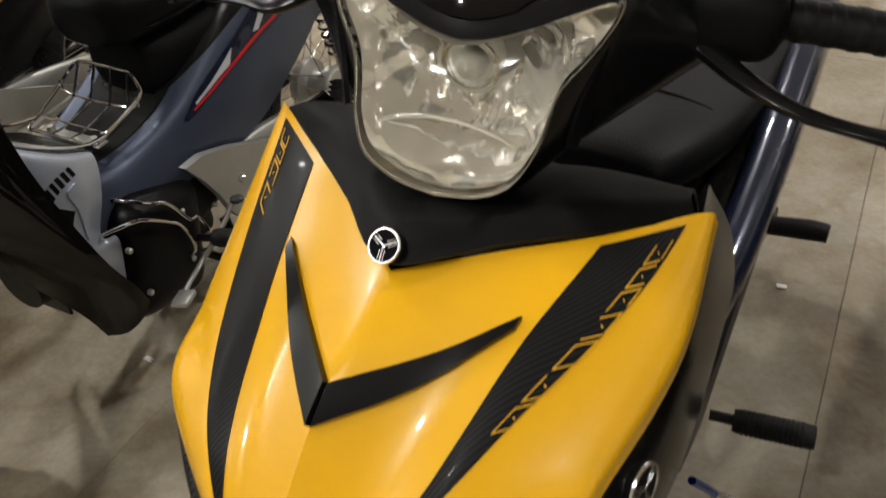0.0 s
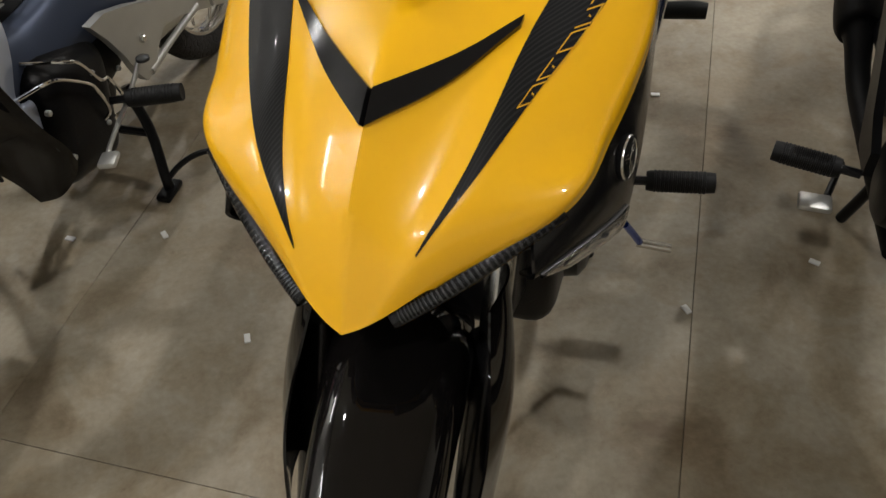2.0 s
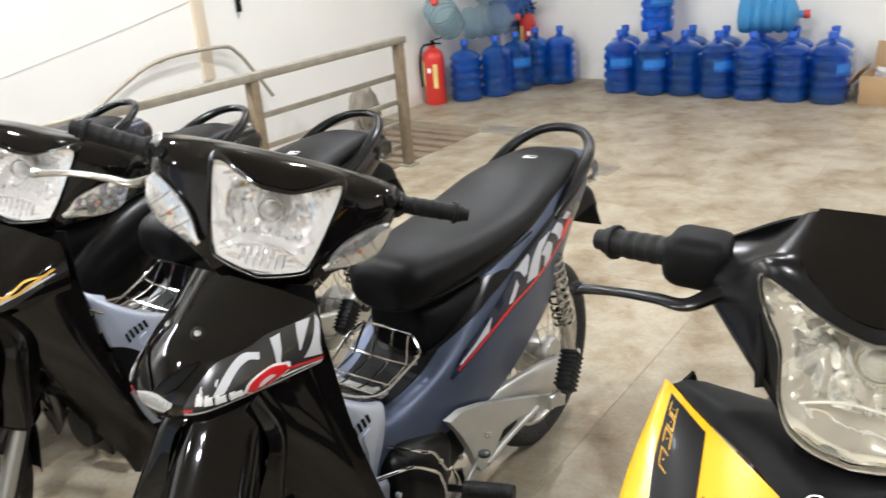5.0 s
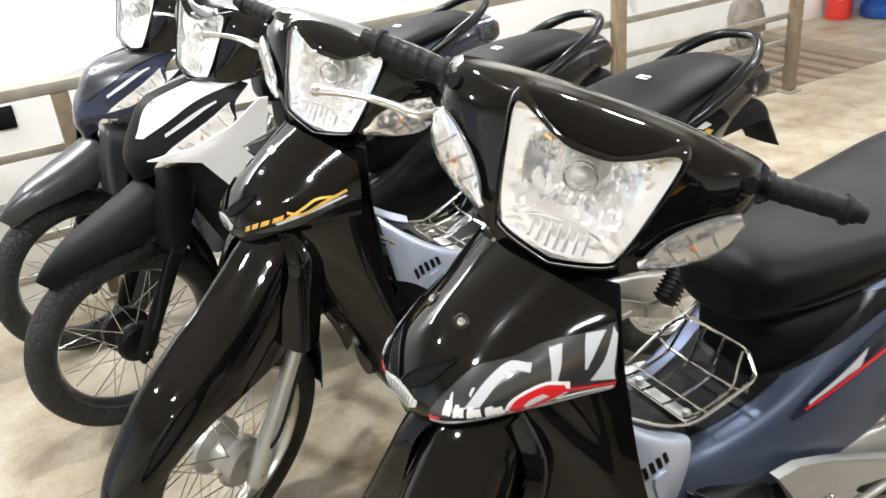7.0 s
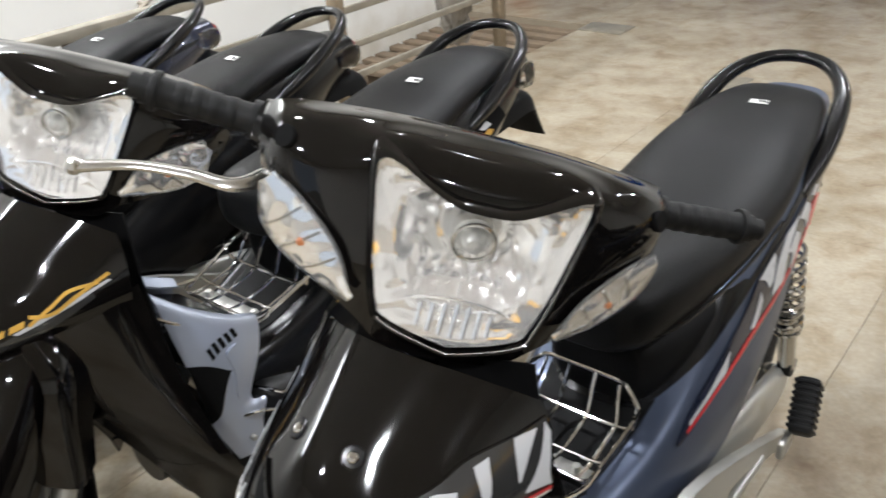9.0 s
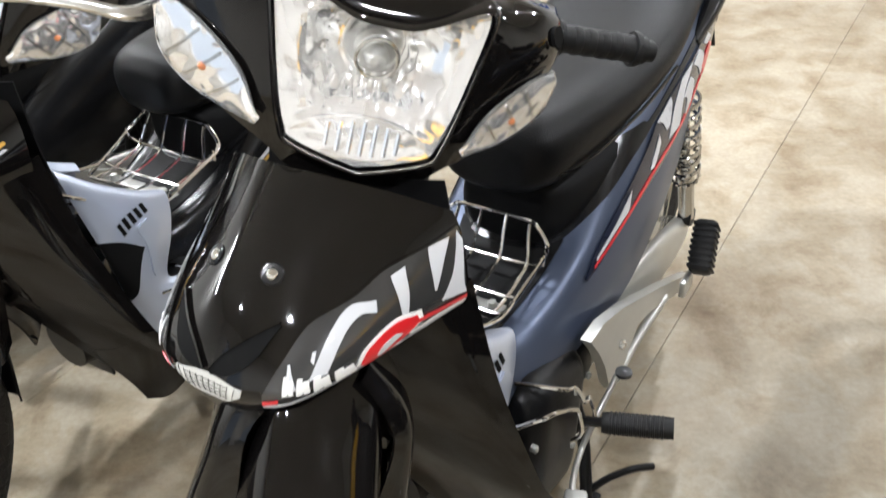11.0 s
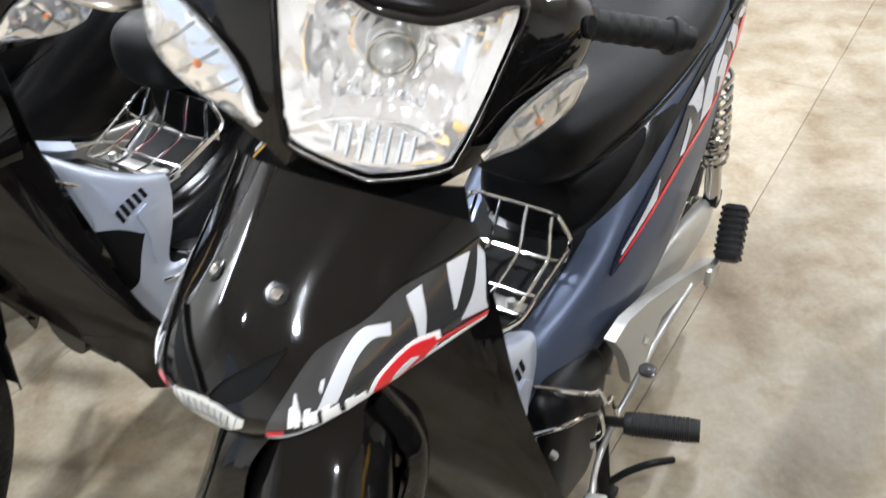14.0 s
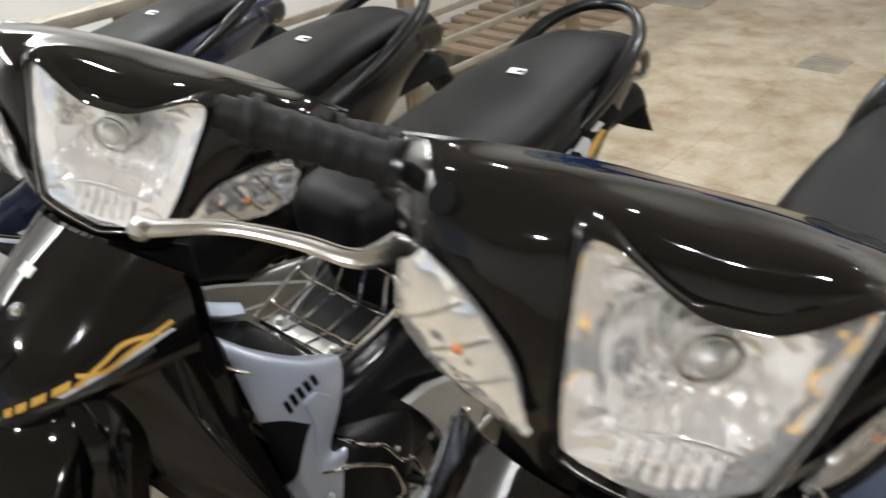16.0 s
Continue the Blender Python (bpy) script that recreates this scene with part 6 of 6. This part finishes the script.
def extinguisher(at, label):
    b = thing("fire_extinguisher", at, label, "fire extinguisher", "fire extinguishers")
    part("cylinder", lathe([(.0, .0), (.085, .0), (.09, .01), (.09, .38), (.08, .425), (.05, .455), (.025, .465), (.025, .49), (.0, .49)], (0, 0, 0), "z", 36), M["ext_red"], b)
    part("valve", join(tube([(0, 0, .48), (0, 0, .52)], .016, 10, 1), tube([(-.01, 0, .52), (.1, 0, .55)], .008, 8, 1, flat=.6), tube([(0, 0, .505), (.09, 0, .5)], .007, 8, 1)), M["ink"], b)
    part("hose", tube([(0, -.02, .5), (-.05, -.07, .48), (-.075, -.085, .35), (-.07, -.085, .15)], .01, 8, 6), M["rubber"], b)
    for a0, a1, z0, z1, mt in ((-150, -110, .16, .36, "ext_label"), (-60, -35, .14, .34, "ext_label"), (-92, -70, .27, .31, "label")):
        V = []
        for k in range(7):
            a = radians(a0 + (a1 - a0) * k / 6)
            V += [(.0908 * math.cos(a), .0908 * math.sin(a), z0), (.0908 * math.cos(a), .0908 * math.sin(a), z1)]
        part("label", Geo().add(V, [(2 * k, 2 * k + 2, 2 * k + 3, 2 * k + 1) for k in range(6)]), M[mt], b)
    return b


extinguisher(ROOM @ pose(-4.43, 5.62, 0), "red fire extinguisher standing by the wall")
extinguisher(ROOM @ pose(-4.18, 6.76, .14, 0, 0, 30), "red fire extinguisher behind the water bottles")
solid("low_box", block(0, 0, .07, .22, .2, .14, .006), M["pitwall"], "low concrete block behind the bottles", "block", ROOM @ pose(-4.18, 6.76, 0))

# cartons
M["card"] = mat("brown_cardboard", (0.42, 0.28, 0.15), 0.8, vary=.12, scale=6, bump=.1, bscale=90)
M["card_red"] = mat("red_printed_carton", (0.6, 0.04, 0.03), 0.55, vary=.1, scale=5)
M["plastic_bag"] = mat("crumpled_clear_bag", (0.75, 0.74, 0.72), 0.25, trans=.3, vary=.2, scale=25)


def open_carton(at, sx, sy, sz, label, fill=None, flap=35):
    b = thing("carton", at, label, "cardboard box", "cartons")
    t = .006
    part("side", block(0, -sy / 2, sz / 2, sx, t, sz, .001), M["card"], b)
    part("side", block(0, sy / 2, sz / 2, sx, t, sz, .001), M["card"], b)
    part("side", block(-sx / 2, 0, sz / 2, t, sy - 2 * t, sz, .001), M["card"], b)
    part("side", block(sx / 2, 0, sz / 2, t, sy - 2 * t, sz, .001), M["card"], b)
    part("base", block(0, 0, .006, sx - 2 * t, sy - 2 * t, t, .001), M["card"], b)
    part("flap", block(0, sy / 2 + .04, sz + .09, sx, t, .2, .001, Euler((radians(-18), 0, 0)).to_matrix()), M["card"], b)
    part("flap", block(-sx / 2 - .06, 0, sz - .03, t, sy, .16, .001, Euler((0, radians(flap), 0)).to_matrix()), M["card"], b)
    if fill:
        gf = lathe([(.001, -.06), (.09, -.05), (.14, -.01), (.12, .04), (.05, .065), (.001, .07)], (0, 0, 0), "z", 30)
        gf.v = [(x * (sx / .34) * (1 + .3 * noise.noise(Vector((x, y, z)) * 18)), y * (sy / .4) * (1 + .3 * noise.noise(Vector((x, y, z)) * 20)), z * (1 + .8 * noise.noise(Vector((x, y, z)) * 25)) + sz - .02) for x, y, z in gf.v]
        part("packing", gf, M[fill], b, "crumpled packing")
    return b


open_carton(ROOM @ pose(-1.02, 6.58, 0, 0, 0, -4), .5, .34, .2, "open brown cardboard box with crumpled plastic inside", "plastic_bag")
rb = thing("carton", ROOM @ pose(-.5, 6.5, 0, 0, 0, 8), "red printed carton standing closed on the floor", "cardboard box", "cartons")
part("box", block(0, 0, .2, .46, .3, .4, .004), M["card_red"], rb)
for k in range(5):
    part("lettering_bar", block(-.07 + .05 * k, -.152, .055, .036, .003, .03, 0), M["label"], rb)
part("cord", tube([(-.12, -.156, .32), (.02, -.158, .28), (.1, -.158, .26), (.11, -.158, .15), (.09, -.158, .06)], .003, 6, 5), M["label"], rb)
open_carton(ROOM @ pose(-.02, 6.58, 0, 0, 0, 2), .42, .34, .34, "open brown cardboard box holding green sheets", None, -20)
for k in range(4):
    solid("paper_sheet", block(0, 0, 0, .26, .006, .1, .001), M["bottle_clear"] if k % 2 else M["cap_blue"], "stack of thin sheets in the box", "paper", ROOM @ pose(-.02, 6.48 + .05 * k, .34, 12, 0, 4))

# scraps on the floor
for x, y, a in ((-.448, 1.392, 20), (-.655, 1.44, 60), (.56, .886, 10), (-.29, 1.05, 0), (.86, .93, 40), (.78, 1.55, 70)):
    solid("paper_scrap", block(0, 0, .003, .012, .022, .004, .001), M["label"], "tiny scrap of white paper on the floor", "scrap", pose(x, y, 0, 0, 0, a), "scraps")

# ---- the motorbikes ----
sports_underbone("motorbike", bike_at(.261, 1.032, 31.1), "yellow sports underbone with black carbon-look stripes", dict(paint="yellow", steer=11, letters=True, mirror=True, fair_label="glossy pearl yellow front fairing", tail_label="yellow tail cowl"))
sports_underbone("motorbike", bike_at(.261 + .734 * .856 + .24 * .517, 1.032 - .734 * .517 + .24 * .856, 31.1), "black sports underbone with thin red lines", dict(paint="gloss_black", steer=7, peg=.13, stripe="dark_film", fair_label="glossy black front fairing", tail_label="black tail cowl"))
step_through("motorbike", bike_at(-.546, 1.653, 27.5), "black step-through motorbike with silver and red films", dict(paint="gloss_black", fender="gloss_black", body="graphite", film="swoosh", side_film=("grey_film", "red"), cover_label="glossy black front cover with silver films", fender_label="glossy black front fender", body_label="dark graphite body cover", sticker=-.56, steer=46, pivot=.385))
step_through("motorbike", bike_at(-1.187, 1.963, 27), "black step-through motorbike with gold lettering shapes", dict(paint="gloss_black", fender="gloss_black", body="satin_black", film="gold", side_film=("grey_film", "gold"), cover_label="glossy black front cover with gold films", fender_label="glossy black front fender", body_label="black body cover", sticker=-.42, steer=32, tunnel=(-.05, .02, .01)))
step_through("motorbike", bike_at(-1.736, 2.173, 30.9), "white and black step-through motorbike with a matt black fender", dict(paint="dark_black", fender="dark_black", body="satin_black", film="white", side_film=None, cover_label="black front cover with white wings", fender_label="matt black front fender", body_label="black body cover", sticker=-.42, steer=18, rim="steel_grey", hub="disc"))
step_through("motorbike", bike_at(-2.24, 2.38, 29), "navy and grey step-through motorbike beside the railing", dict(paint="navy", fender="steel_grey", body="navy", film="grey", side_film=None, cover_label="navy front cover", fender_label="grey front fender", body_label="navy body cover", sticker=-.42, steer=18, rim="steel_grey", hub="disc"))

# ---- floor slabs ----
k = 0
shared = {}
for i in range(-3, 5):
    for j in range(-4, 4):
        x0, x1 = max(.09 + 1.225 * i, PIT), min(.09 + 1.225 * (i + 1), EAST)
        y0, y1 = max(.482 + 2.435 * j, SOUTH - 4), min(.482 + 2.435 * (j + 1), NORTH)
        if x1 - x0 < .02 or y1 - y0 < .02:
            continue
        key = (round(x1 - x0, 3), round(y1 - y0, 3))
        if key not in shared:
            shared[key] = mesh_of("slab", block(0, 0, -.005, key[0] - .0014, key[1] - .0014, .01, .0006, seg=1), M["floor"])
        ob = new("slab", shared[key])
        ob.parent = floor
        ob.matrix_basis = Matrix.Translation(((x0 + x1) / 2, (y0 + y1) / 2, 0))
ob = new("slab", mesh_of("slab", block(0, 0, -.005, PIT - WEST - .004, NORTH - 5.0 - .004, .01, .0015, seg=1), M["floor"]))
ob.parent = floor
ob.matrix_basis = Matrix.Translation(((PIT + WEST) / 2, (NORTH + 5.0) / 2, 0))
